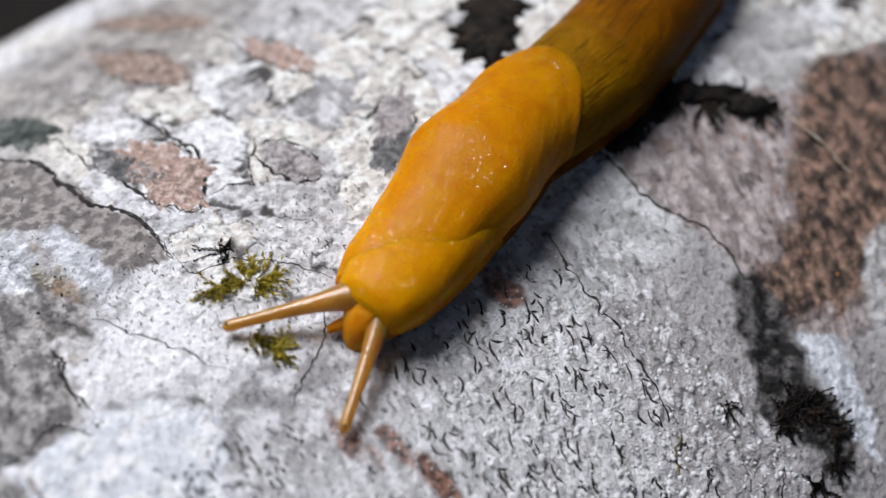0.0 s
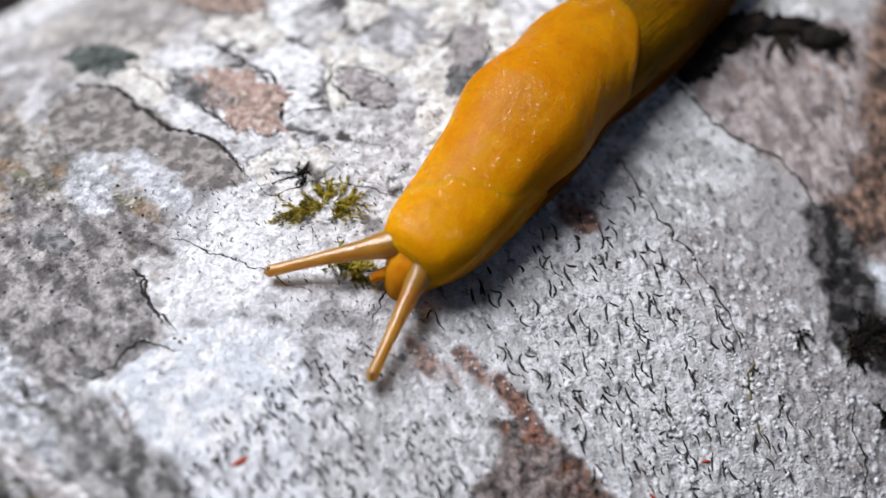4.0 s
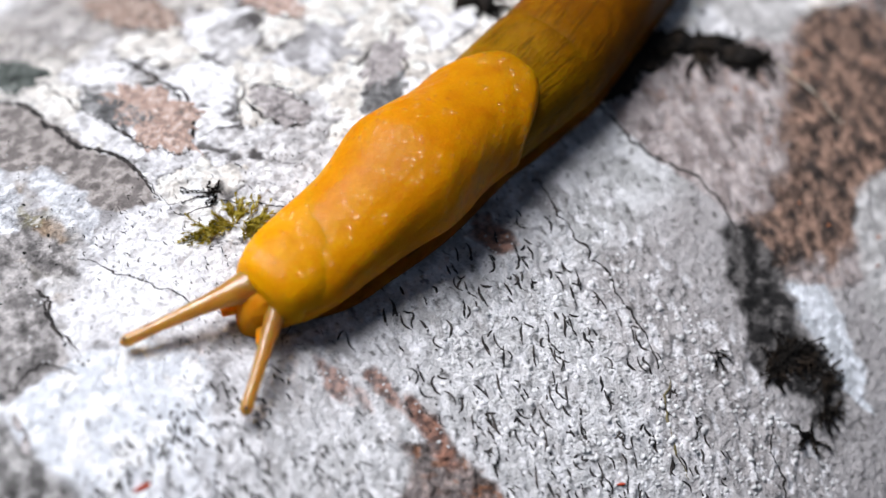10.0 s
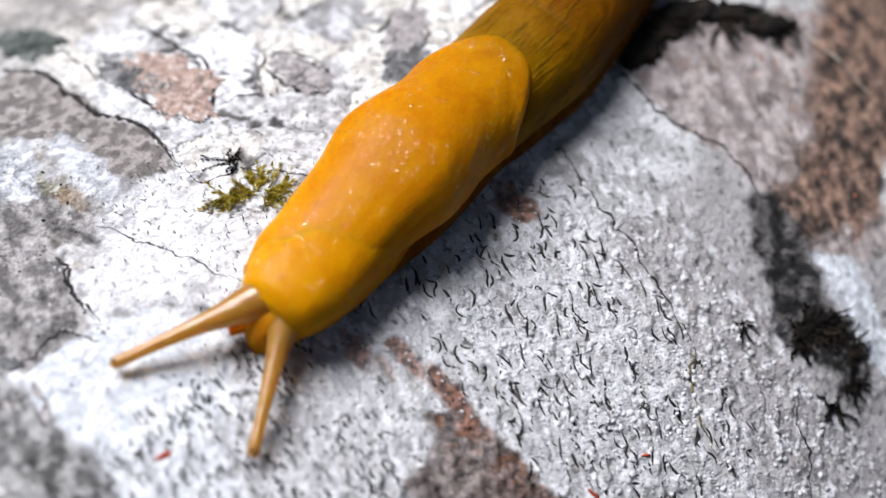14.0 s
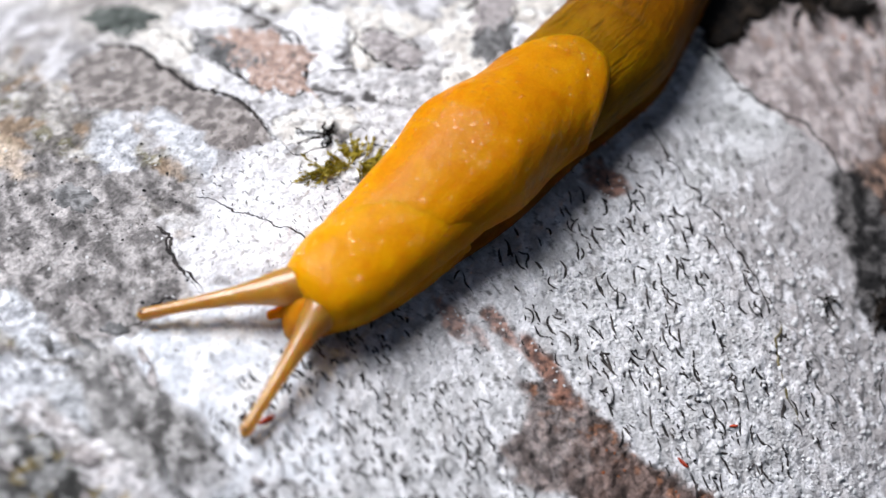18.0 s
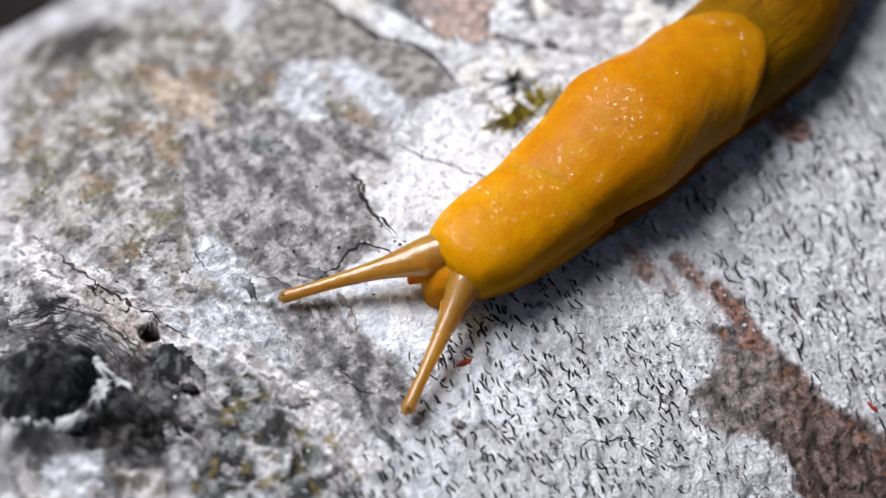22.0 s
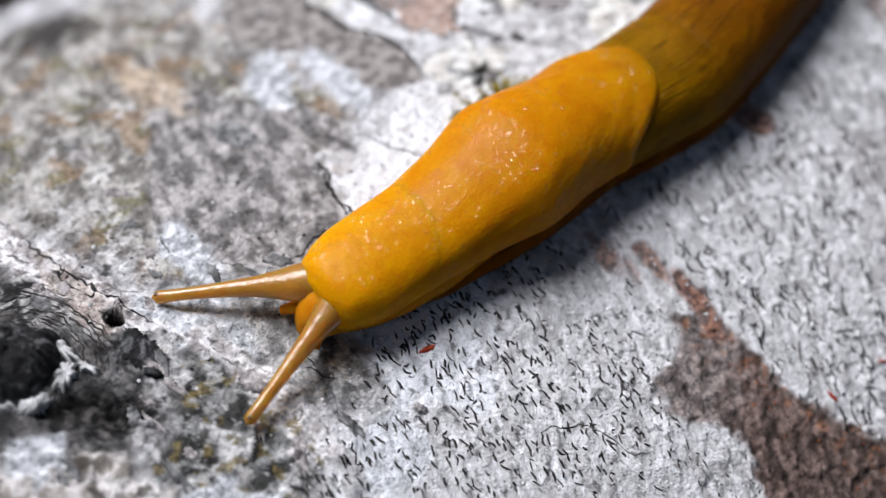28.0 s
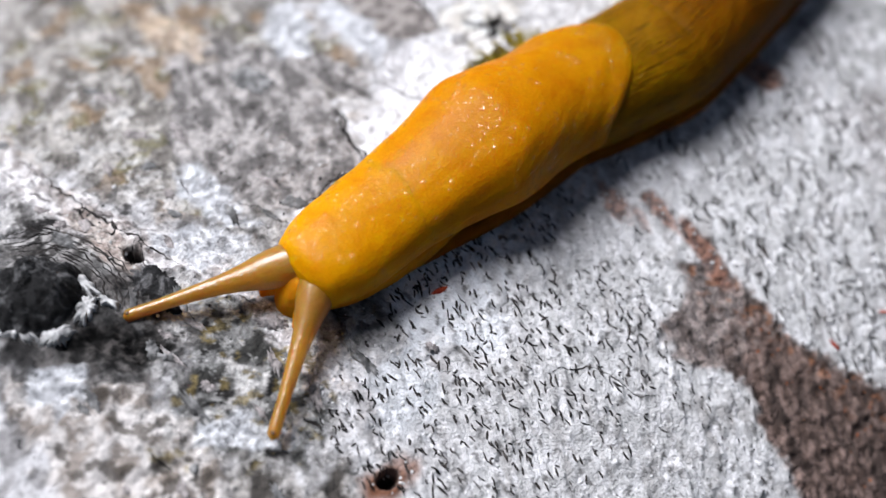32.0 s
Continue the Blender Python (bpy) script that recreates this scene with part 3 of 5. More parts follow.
    c = lay(c, mottle((0.46, 0.37, 0.29), (0.66, 0.56, 0.45), 5, 33), 0.8 * spot(u, v, -42, -33.7, 4, 10, 0.4, 0.4, 9))
    for n, isle in enumerate(WHITE_ISLES):
        c = lay(c, mottle((0.48, 0.49, 0.51), (0.72, 0.73, 0.75), 2.4, 56), 0.9 * inside(u, v, isle, 0.7, 1.6, 60 + n))
    c = lay(c, mottle((0.40, 0.34, 0.31), (0.62, 0.57, 0.53), 2, 37), 0.9 * spot(u, v, -82, 6, 3.4, 10, 0.35, 0.45, 4))
    # the shade inside the beetle holes, painted as near-black wood
    c = lay(c, (0.02, 0.013, 0.009), spot(u, v, -80.5, 12.2, 1.6, 2.0, 0.2) + spot(u, v, -71.3, 70.6, 2.0, 1.5, 0.25))
    c = lay(c, (0.26, 0.13, 0.08), spot(u, v, -71.3, 71, 4.5, 3.0, 0.5, 0.3, 2) * (1 - spot(u, v, -71.3, 70.6, 2.0, 1.5, 0.25)))
    # white crusts and bare bark stand clearly apart
    return np.minimum(0.5 * (c / 0.5) ** 1.28, 0.93)


def bark_wear(u, v):
    """How coarse and speckled the surface is."""
    zones = ((G4, 4, 3, 4), (G2, 0.6, 1.2, 5), (G3, 0.7, 1.6, 9), (GREEN_GREY, 2, 3, 6), (LOW_GREY, 3, 3, 7), (BROWN, 1.0, 1.5, 3), (DARK_BAND, 1.5, 2, 7), (BAND, 2.5, 2.5, 11))
    masks = [inside(u, v, *zone) for zone in zones] + [spot(u, v, -88, 8, 22, 34, 0.4, 0.3, 7), 0.6 * spot(u, v, 28, -62, 40, 22, 0.4, 0.25, 3)]
    return 0.08 + 0.9 * np.maximum.reduce(masks)


def link(name, mesh, material, parent=None, label=""):
    mesh.materials.append(material)
    ob = new(name, mesh)
    ob.parent = parent
    return tagged(ob, label)


def part(name, bm, material, parent=None, label=""):
    """One mesh object from a bmesh, under a thing or a part."""
    mesh = bpy.data.meshes.new(name)
    bm.to_mesh(mesh)
    bm.free()
    for poly in mesh.polygons:
        poly.use_smooth = True
    return link(name, mesh, material, parent, label)


def sheet(name, points, loop=False):
    """A smooth mesh from a grid of points; loop joins its last row of columns to the first."""
    rows, cols = points.shape[:2]
    i = np.arange(rows * cols).reshape(rows, cols)
    if loop:
        i = np.hstack([i, i[:, :1]])
    quads = np.stack([i[:-1, :-1], i[:-1, 1:], i[1:, 1:], i[1:, :-1]], -1).reshape(-1, 4)
    mesh = bpy.data.meshes.new(name)
    mesh.vertices.add(rows * cols)
    mesh.vertices.foreach_set("co", points.reshape(-1).astype(np.float32))
    mesh.loops.add(quads.size)
    mesh.loops.foreach_set("vertex_index", quads.reshape(-1).astype(np.int32))
    mesh.polygons.add(len(quads))
    mesh.polygons.foreach_set("loop_start", np.arange(0, quads.size, 4, dtype=np.int32))
    mesh.polygons.foreach_set("use_smooth", np.ones(len(quads), bool))
    mesh.update(calc_edges=True)
    return mesh


def wrap(u, v, h):
    """at(), for whole arrays."""
    p = v / R
    return np.stack([u, -(R + h) * np.sin(p), AXIS_Z + (R + h) * np.cos(p)], -1) / 1000


GRID_STEP = 0.37
GRID_U, GRID_V = np.arange(-145, 185, GRID_STEP), np.arange(-128, 148, GRID_STEP)
RELIEF = {}


def relief(u, v, key="height"):
    """The bark's height (or its share of bare brown bark), read off the finished surface."""
    g = RELIEF[key]
    x = np.clip((np.asarray(u, float) - GRID_U[0]) / GRID_STEP, 0, len(GRID_U) - 1.001)
    y = np.clip((np.asarray(v, float) - GRID_V[0]) / GRID_STEP, 0, len(GRID_V) - 1.001)
    i, j = x.astype(int), y.astype(int)
    x, y = x - i, y - j
    return (g[i, j] * (1 - x) + g[i + 1, j] * x) * (1 - y) + (g[i, j + 1] * (1 - x) + g[i + 1, j + 1] * x) * y


def build_log():
    round_log = 2 * math.pi * R
    us = np.concatenate([np.linspace(-900, -146, 40), GRID_U, np.linspace(186, 1000, 40)])
    vs = np.concatenate([GRID_V, np.linspace(149, round_log - 129, 90)])
    u, v = np.meshgrid(us, vs, indexing="ij")
    h, c, worn, brown = np.empty(u.shape), np.empty((*u.shape, 3)), np.empty(u.shape), np.empty(u.shape)
    for rows in np.array_split(np.arange(len(us)), 36):
        some_u, some_v = u[rows], v[rows]
        MASKS.clear()
        h[rows], c[rows], worn[rows] = bark_height(some_u, some_v), bark_colour(some_u, some_v), bark_wear(some_u, some_v)
        brown[rows] = inside(some_u, some_v, BROWN, 1.0, 1.5, 3)
    dense = h[40 : 40 + len(GRID_U), : len(GRID_V)]
    RELIEF["height"] = dense.copy()
    RELIEF["brown"] = brown[40 : 40 + len(GRID_U), : len(GRID_V)].copy()
    # away from the seam the relief fades out, so that the ring closes
    h *= step(round_log - 129 - v, 0, 60)
    mesh = sheet("bark", wrap(u, v, h), loop=True)
    col = mesh.color_attributes.new("lichen", "FLOAT_COLOR", "POINT")
    col.data.foreach_set("color", np.concatenate([c, np.ones((*u.shape, 1))], -1).reshape(-1).astype(np.float32))
    mesh.attributes.new("worn", "FLOAT", "POINT").data.foreach_set("value", worn.reshape(-1).astype(np.float32))
    log = tagged(new("log"), "fallen log with pale lichen-covered bark lying on dark soil", "log")
    link("bark", mesh, BARK, log, "pale grey and white bark mottled with crusty lichens")
    for end in (-900, 1000):
        bm = bmesh.new()
        ring = [bm.verts.new(at(end, v, 0)) for v in np.linspace(0, round_log, 96, endpoint=False)]
        bm.faces.new(ring)
        part("cut_end", bm, ORANGE, log, "sawn wooden end of the log")
    return log


def crust(name, material, parent, label, u, v, a, b, seed, thick=0.18, ragged=0.22, rings=14, around=140):
    """A thin crust with a ragged outline; a and b are its two half axes, (u, v) in mm."""
    k, t = np.meshgrid(np.linspace(0.02, 1, rings), np.linspace(0, 2 * math.pi, around, endpoint=False), indexing="ij")
    cx, cy = np.cos(t), np.sin(t)
    edge = 1 + ragged * wave(2.2 * cx, 2.2 * cy, 1, seed) + 0.7 * ragged * wave(6 * cx, 6 * cy, 1, seed + 1) + 0.35 * ragged * wave(15 * cx, 15 * cy, 1, seed + 2)
    pu, pv = u + k * edge * (a[0] * cx + b[0] * cy), v + k * edge * (a[1] * cx + b[1] * cy)
    lift = thick * (1 - k**8) + 0.35 * thick * rough_wave(pu, pv, 3, seed, 4) * (1 - k) - 0.12 * (k > 0.999) + 0.10
    return link(name, sheet(name, wrap(pu, pv, relief(pu, pv) + lift), loop=True), material, parent, label)


def seam(parent, places, seed, width=0.30, material=None, name="bark_crack", label="", gaps=0.0, rise=0.10):
    """A thin dark ragged line on the bark along a few places (u, v)."""
    pts = np.array(places, float)
    run = np.concatenate([[0], np.cumsum(np.hypot(*np.diff(pts, axis=0).T))])
    n = max(12, int(run[-1] / 0.35))
    s = np.linspace(0, run[-1], n)
    u, v = (np.interp(s, run, pts[:, k]) for k in (0, 1))
    u, v = u + 0.75 * rough_wave(s, s * 0 + seed, 4, seed), v + 0.75 * rough_wave(s, s * 0 + seed, 4, seed + 4)
    d = np.stack([np.gradient(u), np.gradient(v)], -1)
    d /= np.linalg.norm(d, axis=1)[:, None] + 1e-9
    w = width * (1 + 0.7 * rough_wave(s, s * 0, 2.2, seed + 2)) * np.minimum(1, 4 * np.minimum(s, run[-1] - s) / run[-1] + 0.1)
    w = np.maximum(w, 0.03) * (1 - gaps * (wave(s, s * 0, 5, seed + 8) > 0.2))
    rows = []
    for side, up in ((-1.6, -0.25), (-0.7, rise), (0, rise + 0.05), (0.7, rise), (1.6, -0.25)):
        pu, pv = u - side * w * d[:, 1], v + side * w * d[:, 0]
        rows.append(wrap(pu, pv, relief(pu, pv) + up))
    return link(name, sheet(name, np.stack(rows, 1)), material or LINE, parent, label)


LOG = build_log()
C = [
    ("lichen_patch", GREEN, "dark green-black lichen patch", 0, -52, (3.4, 8.0), (-4.2, 5.0)),
    ("lichen_patch", DARK, "dark grey edge of a lichen", 6.0, -22, (3, 9), (-3.5, 3)),
    ("lichen_patch", PINK, "pinkish granular lichen patch edged in black", 9.8, -15.5, (1.8, 12.2), (-6.4, 3.8)),
    ("lichen_patch", GREY, "small grey lichen patch with a black rim", 29.2, 0.4, (2.2, 6.4), (-3.5, 3.0)),
    ("lichen_patch", GREY, "soft grey lichen patch", 52.5, 5.5, (6.0, 0.5), (-5.0, 5.5)),
    ("lichen_patch", DARK, "dark grey lichen patch", 46, 12, (5.0, 1.5), (-4.0, 4.0)),
    ("lichen_patch", ORANGE, "orange-brown bark patch", 30, -50, (3.2, 13.5), (-4.6, 3.8)),
    ("lichen_patch", PINK, "narrow pink-orange bark patch", 50, -28, (1.3, 10.4), (-3.2, 2.0)),
    ("lichen_patch", ORANGE, "brownish bark patch", 44, -66, (3.4, 15), (-5.5, -6.5)),
    ("lichen_patch", DARK, "dark grey bark spot", -39, -9.9, (2.0, 4.2), (-2.2, 2.0)),
    ("lichen_patch", KNOT, "blackened bark beside the beetle hole", -81.2, 19.3, (2.2, 3.6), (-2.6, 2.0)),
    ("lichen_patch", BLACK, "small black bark spot", -81.8, 25.1, (0.8, 1.2), (-0.9, 0.5)),
]
for n, (name, material, label, u, v, a, b) in enumerate(C):
    crust(name, material, LOG, label, u, v, a, b, 20 + 3 * n, 0.9 if material == BLACK else 0.12, 0.3)
    if material in (PINK, GREY, ORANGE):
        for start, sweep in ((0.2, 2.2), (3.4, 1.8)):
            arc = [start + sweep * k / 9 for k in range(10)]
            seam(LOG, [(u + 1.06 * (a[0] * math.cos(q) + b[0] * math.sin(q)), v + 1.06 * (a[1] * math.cos(q) + b[1] * math.sin(q))) for q in arc], 600 + n, 0.3, gaps=0.4)

# black seams where one lichen meets the next, and cracks of the bark
seam(LOG, ((-16, -47), (-8, -47), (-4.5, -38.4), (-5.4, -28), (-5.1, -18), (-2.7, -13), (-1.3, -7), (-3.6, 4.4)), 40, 0.51)
seam(LOG, ((17.3, -39.7), (18.2, -26.4), (18.1, -15.2), (14.5, -7.9), (8.3, -1.7), (4.7, -4.1)), 41, 0.39)
seam(LOG, ((4.7, -4.1), (2.5, -13), (3.2, -22), (4.5, -31)), 42, 0.22)
seam(LOG, ((-32.7, 6), (-32.1, 9.2), (-34.3, 11.4), (-34.6, 14.5), (-35.5, 17.8), (-35.5, 21.7)), 43, 0.34)
seam(LOG, ((-37.6, 26), (-41.3, 19.8), (-46.6, 20.5), (-51.8, 21.2)), 45, 0.28)
seam(LOG, ((76, 34), (77.8, 38.3), (77.3, 46.7), (77.5, 55.9), (81.5, 63.4), (82.3, 72.4), (78.1, 81.3)), 46, 0.30)
seam(LOG, ((55, 46), (52, 54.9), (51.6, 60.7), (51.5, 67.9), (49.7, 75.3), (48.7, 82.8), (47.4, 90.7)), 47, 0.20)
seam(LOG, ((-83.1, -25), (-82.1, -14.5), (-81.4, -6.2), (-79.2, 6.2), (-77.6, 12.4), (-75.5, 18)), 48, 0.26, gaps=0.5)
for n, (u, v) in enumerate(((-80.6, -3), (-79, 5), (-82.5, 1.5), (-78.8, 9.5))):
    seam(LOG, ((u, v), (u - 0.8, v + 0.9), (u - 1.9, v + 1.0), (u - 2.6, v - 0.2)), 800 + n, 0.16)
seam(LOG, ((34, -4), (31.6, -5.6), (28, -5.4), (26.4, -1), (27, 4.5), (30.4, 6.8), (32.6, 4.2)), 49, 0.24)
seam(LOG, ((36, -56), (34, -46), (31, -40), (27, -38), (26, -44)), 51, 0.22)
seam(LOG, ((60, 110), (55, 114), (54, 120), (49, 126)), 52, 0.16)
seam(LOG, ((14, 30), (9, 33), (4, 38), (-2, 40), (-9, 44)), 54, 0.16)
seam(LOG, ((46, -37), (49, -34), (47, -24), (48, -17)), 55, 0.22)
seam(LOG, ((16.8, -38.9), (17.5, -30.9), (17.8, -19.9), (15.6, -10.7), (11.7, -4.2), (8.1, -2.4)), 56, 0.28)
seam(LOG, ((30.1, -9.8), (23.1, -5.0), (19.9, -0.4), (15.4, -2.7), (12.3, -3.7)), 57, 0.18)
seam(LOG, ((29.1, -9.6), (24.9, -5.5), (24.9, 1.4), (27.6, 6.6), (31.5, 6.7), (33.6, 1.5), (30.7, -3.7), (29.4, -9.3)), 58, 0.32)
seam(LOG, ((-4.6, -46.3), (2.6, -42.3), (1.5, -30.4), (2.7, -20.4), (3.8, -12.7), (4.2, -6.0)), 59, 0.20)
seam(LOG, ((40.3, -54.1), (46.6, -49.6), (48.0, -41.1), (46.0, -32.7), (47.7, -23.4), (49.7, -14.9)), 60, 0.26)
seam(LOG, ((47.1, -6.8), (46.4, -2.5), (47.4, 1.4), (53.4, 3.3), (57.7, 3.9)), 61, 0.16)
seam(LOG, ((-3.5, 3.6), (-1.9, 10.0), (5.6, 12.3), (12.1, 20.9), (15.9, 27.6)), 62, 0.12)
seam(LOG, ((-22.7, 5.0), (-19.2, 15.3), (-15.0, 22.8), (-12.6, 30.8)), 63, 0.12)
seam(LOG, ((-4.2, -29.3), (-4.9, -18.6), (-1.1, -9.4), (-2.2, -1.5), (-3.4, 4.7)), 64, 0.16)
seam(LOG, ((-51.4, -75.2), (-46.3, -74.6), (-39.8, -73.8), (-33.7, -69.4)), 65, 0.90)
seam(LOG, ((-32.3, 7.0), (-32.3, 10.5), (-35.2, 14.9), (-35.1, 18.6), (-35.8, 22.5)), 67, 0.24)
seam(LOG, ((-36.7, 72.1), (-30.3, 75.4), (-27.4, 79.9), (-25.1, 85.1), (-22.8, 87.3)), 68, 0.12, gaps=0.7)
seam(LOG, ((47, 91), (41.3, 96.2), (38.1, 103), (37.4, 108.2)), 70, 0.2, OLIVE, "moss_line", "thin line of olive moss in a crack", 0.9, 0.15)
def script_marks(count, box, keep, length, width, seed, name, label, lean=0.30, curl=0.55):
    """Many short black ridges of a script lichen, most of them running round the log."""
    rnd = np.random.RandomState(seed)
    verts, faces = [], []
    made = 0
    while made < count:
        u, v = rnd.uniform(box[0], box[1]), rnd.uniform(box[2], box[3])
        if rnd.rand() > keep(u, v):
            continue
        made += 1
        long, turn = rnd.uniform(*length), math.pi / 2 + lean + rnd.normal(0, 0.3)
        bend, n = rnd.normal(0, curl), 7
        forks = [(u, v, turn, long)]
        if rnd.rand() < 0.22:
            forks.append((u, v, turn + rnd.choice((-1, 1)) * 1.0, long * 0.5))
        for fu, fv, ft, fl in forks:
            s = np.linspace(-0.5, 0.5, n)
            ang = ft + bend * s * 2 + 0.12 * np.sin(9 * s + u)
            pu, pv = fu + np.cumsum(np.cos(ang)) * fl / n, fv + np.cumsum(np.sin(ang)) * fl / n
            w = width * rnd.uniform(0.7, 1.25) * (1 - (2 * abs(s)) ** 3 * 0.8)
            base = len(verts)
            hh = relief(pu, pv)
            for side, up in ((-1, -0.02), (0, 0.2), (1, -0.02)):
                verts.extend(wrap(pu - side * w * np.sin(ang), pv + side * w * np.cos(ang), hh + up).tolist())
            for q in range(2):
                for k in range(n - 1):
                    faces.append((base + q * n + k, base + q * n + k + 1, base + (q + 1) * n + k + 1, base + (q + 1) * n + k))
    mesh = bpy.data.meshes.new(name)
    mesh.from_pydata(verts, [], faces)
    return tagged(link(name, mesh, LINE, LOG, label), kind="stuff")


def near_brown(u, v):
    return 1 - float(relief(u, v, "brown"))


script_marks(200, (3, 50, 47, 112), lambda u, v: near_brown(u, v) * step(48 - u + 0.06 * v, -2, 6) * step(u - 0.18 * (v - 60), -2, 10), (1.8, 5.2), 0.27, 1, "script_lichen", "scattered short black script marks of a lichen", 0.34, 0.7)
script_marks(560, (-76, -8, 40, 96), lambda u, v: near_brown(u, v) * step(v + 0.45 * (u + 40), 36, 44) * step(-u - 8, 0, 10) * step(96 - v, 0, 20), (1.1, 2.8), 0.23, 2, "script_lichen", "dense short black script marks of a lichen", 0.22, 0.3)
script_marks(420, (-25, 60, -12, 48), lambda u, v: step(v - 0.2 * u, -10, 10) * 0.9 * step(48 - v, 0, 8), (0.5, 1.6), 0.10, 3, "script_lichen", "fine sparse black script marks of a lichen")
script_marks(180, (-20, 25, 60, 120), lambda u, v: near_brown(u, v), (0.5, 1.6), 0.16, 4, "script_lichen", "tiny black script marks of a lichen")


def warts(count, box, size, material, seed, name, label, keep=lambda u, v: True):
    """Many small raised grains on the bark."""
    rnd = np.random.RandomState(seed)
    verts, faces = [], []
    spots = [(rnd.uniform(*box[:2]), rnd.uniform(*box[2:])) for _ in range(count)]
    for u, v in spots:
        if not keep(u, v):
            continue
        r, base = rnd.uniform(*size), len(verts)
        h = float(relief(u, v))
        stretch, turn = rnd.uniform(0.6, 1.0), rnd.uniform(0, 3.1)
        for up, k in ((-0.1, 1.0), (0.36 * r, 0.7)):
            for q in range(7):
                a = q * 2 * math.pi / 7
                x, y = k * r * math.cos(a) * rnd.uniform(0.8, 1.2), stretch * k * r * math.sin(a) * rnd.uniform(0.8, 1.2)
                verts.append(at(u + x * math.cos(turn) - y * math.sin(turn), v + x * math.sin(turn) + y * math.cos(turn), h + up))
        verts.append(at(u, v, h + 0.5 * r))
        for q in range(7):
            p = (q + 1) % 7
            faces += [(base + q, base + p, base + 7 + p, base + 7 + q), (base + 7 + q, base + 7 + p, base + 14)]
    mesh = bpy.data.meshes.new(name)
    mesh.from_pydata([tuple(p) for p in verts], [], faces)
    for poly in mesh.polygons:
        poly.use_smooth = True
    return tagged(link(name, mesh, material, LOG, label), kind="stuff")


warts(1300, (10, 75, 48, 138), (0.18, 0.42), GRAIN, 5, "lichen_grain", "small raised whitish grains of lichen", lambda u, v: near_brown(u, v) > 0.5 and u - 0.1 * (v - 90) < 62)
warts(900, (-12, 40, 50, 125), (0.15, 0.4), GRAIN, 15, "lichen_grain", "small raised whitish grains of lichen", lambda u, v: near_brown(u, v) > 0.6)
warts(700, (-75, -8, 42, 110), (0.18, 0.45), GRAIN, 6, "lichen_grain", "small raised whitish grains of lichen", lambda u, v: near_brown(u, v) > 0.5)
warts(650, (14, 76, 58, 138), (0.35, 0.8), GRAIN, 25, "lichen_crumb", "raised whitish crumbs of lichen", lambda u, v: near_brown(u, v) > 0.5 and u - 0.1 * (v - 90) < 60)
warts(180, (-85, -10, -60, 25), (0.18, 0.5), GRAIN, 7, "lichen_grain", "pale grains on rough grey bark")
warts(220, (-85, -8, -60, 30), (0.15, 0.45), BLACK, 8, "bark_grain", "small black grains on rough grey bark", lambda u, v: u + 0.4 * v < -24)
warts(46, (-2, 18, 84, 128), (0.15, 0.38), RUST, 9, "rust_grain", "rust-coloured grains on dark bare bark", lambda u, v: near_brown(u, v) < 0.5)
warts(24, (96, 150, 50, 112), (0.25, 0.6), RUST, 10, "rust_grain", "rust-coloured grains on fibrous bark")


def build_knot():
    """A black, rough branch knot, ringed by torn pale crust, black ridges and a swirl of grain."""
    k, t = np.meshgrid(np.linspace(0.01, 1, 60), np.linspace(0, 2 * math.pi, 120, endpoint=False), indexing="ij")
    edge = 1 + 0.16 * wave(2 * np.cos(t), 2 * np.sin(t), 1, 61) + 0.08 * wave(6 * np.cos(t), 6 * np.sin(t), 1, 62)
    u, v = -99.5 + edge * k * (8.2 * np.cos(t) - 2.4 * np.sin(t)), 10.8 + edge * k * (2.4 * np.cos(t) + 7.4 * np.sin(t))
    dome = 5.5 * np.sqrt(np.clip(1 - k**2.6, 0, 1)) + (1.5 * rough_wave(u, v, 5, 31, 5) + 0.7 * np.abs(wave(u, v, 2.2, 33))) * (1 - k**3) - 1.0 * k**6
    link("knot", sheet("knot", wrap(u, v, relief(u, v) + dome), loop=True), KNOT, LOG, "black rough branch knot with torn pale crust")
    # torn pale crust round the knot's lower side
    for n, (u, v, a, b) in enumerate(((-91.6, 12.6, (0.8, 4.2), (-1.2, 0.2)), (-93.6, 18.2, (2.2, -1.6), (0.9, 1.0)), (-95.6, 13.2, (0.9, 2.4), (-0.8, 0.3)), (-100.5, 19.8, (2.8, 0.6), (-0.3, 1.1)), (-105, 14.6, (1.6, 3.0), (-1.2, 0.8)), (-90, 19, (0.6, 1.6), (-0.8, 0.2)))):
        crust("crust_rim", GRAIN, LOG, "torn white crust round the knot", u, v, a, b, 630 + 3 * n, 1.0, 0.6, 14, 90)
    # fine dark grain swirling past the knot
    for n in range(10):
        out = 9.3 + 0.8 * n
        arc = [-1.15 + 1.9 * k / 7 - 0.02 * n for k in range(8)]
        seam(LOG, [(-99.5 + out * math.cos(q), 12.0 + 1.25 * out * math.sin(q)) for q in arc], 660 + n, 0.09 + 0.06 * (n % 3), gaps=0.9)


build_knot()


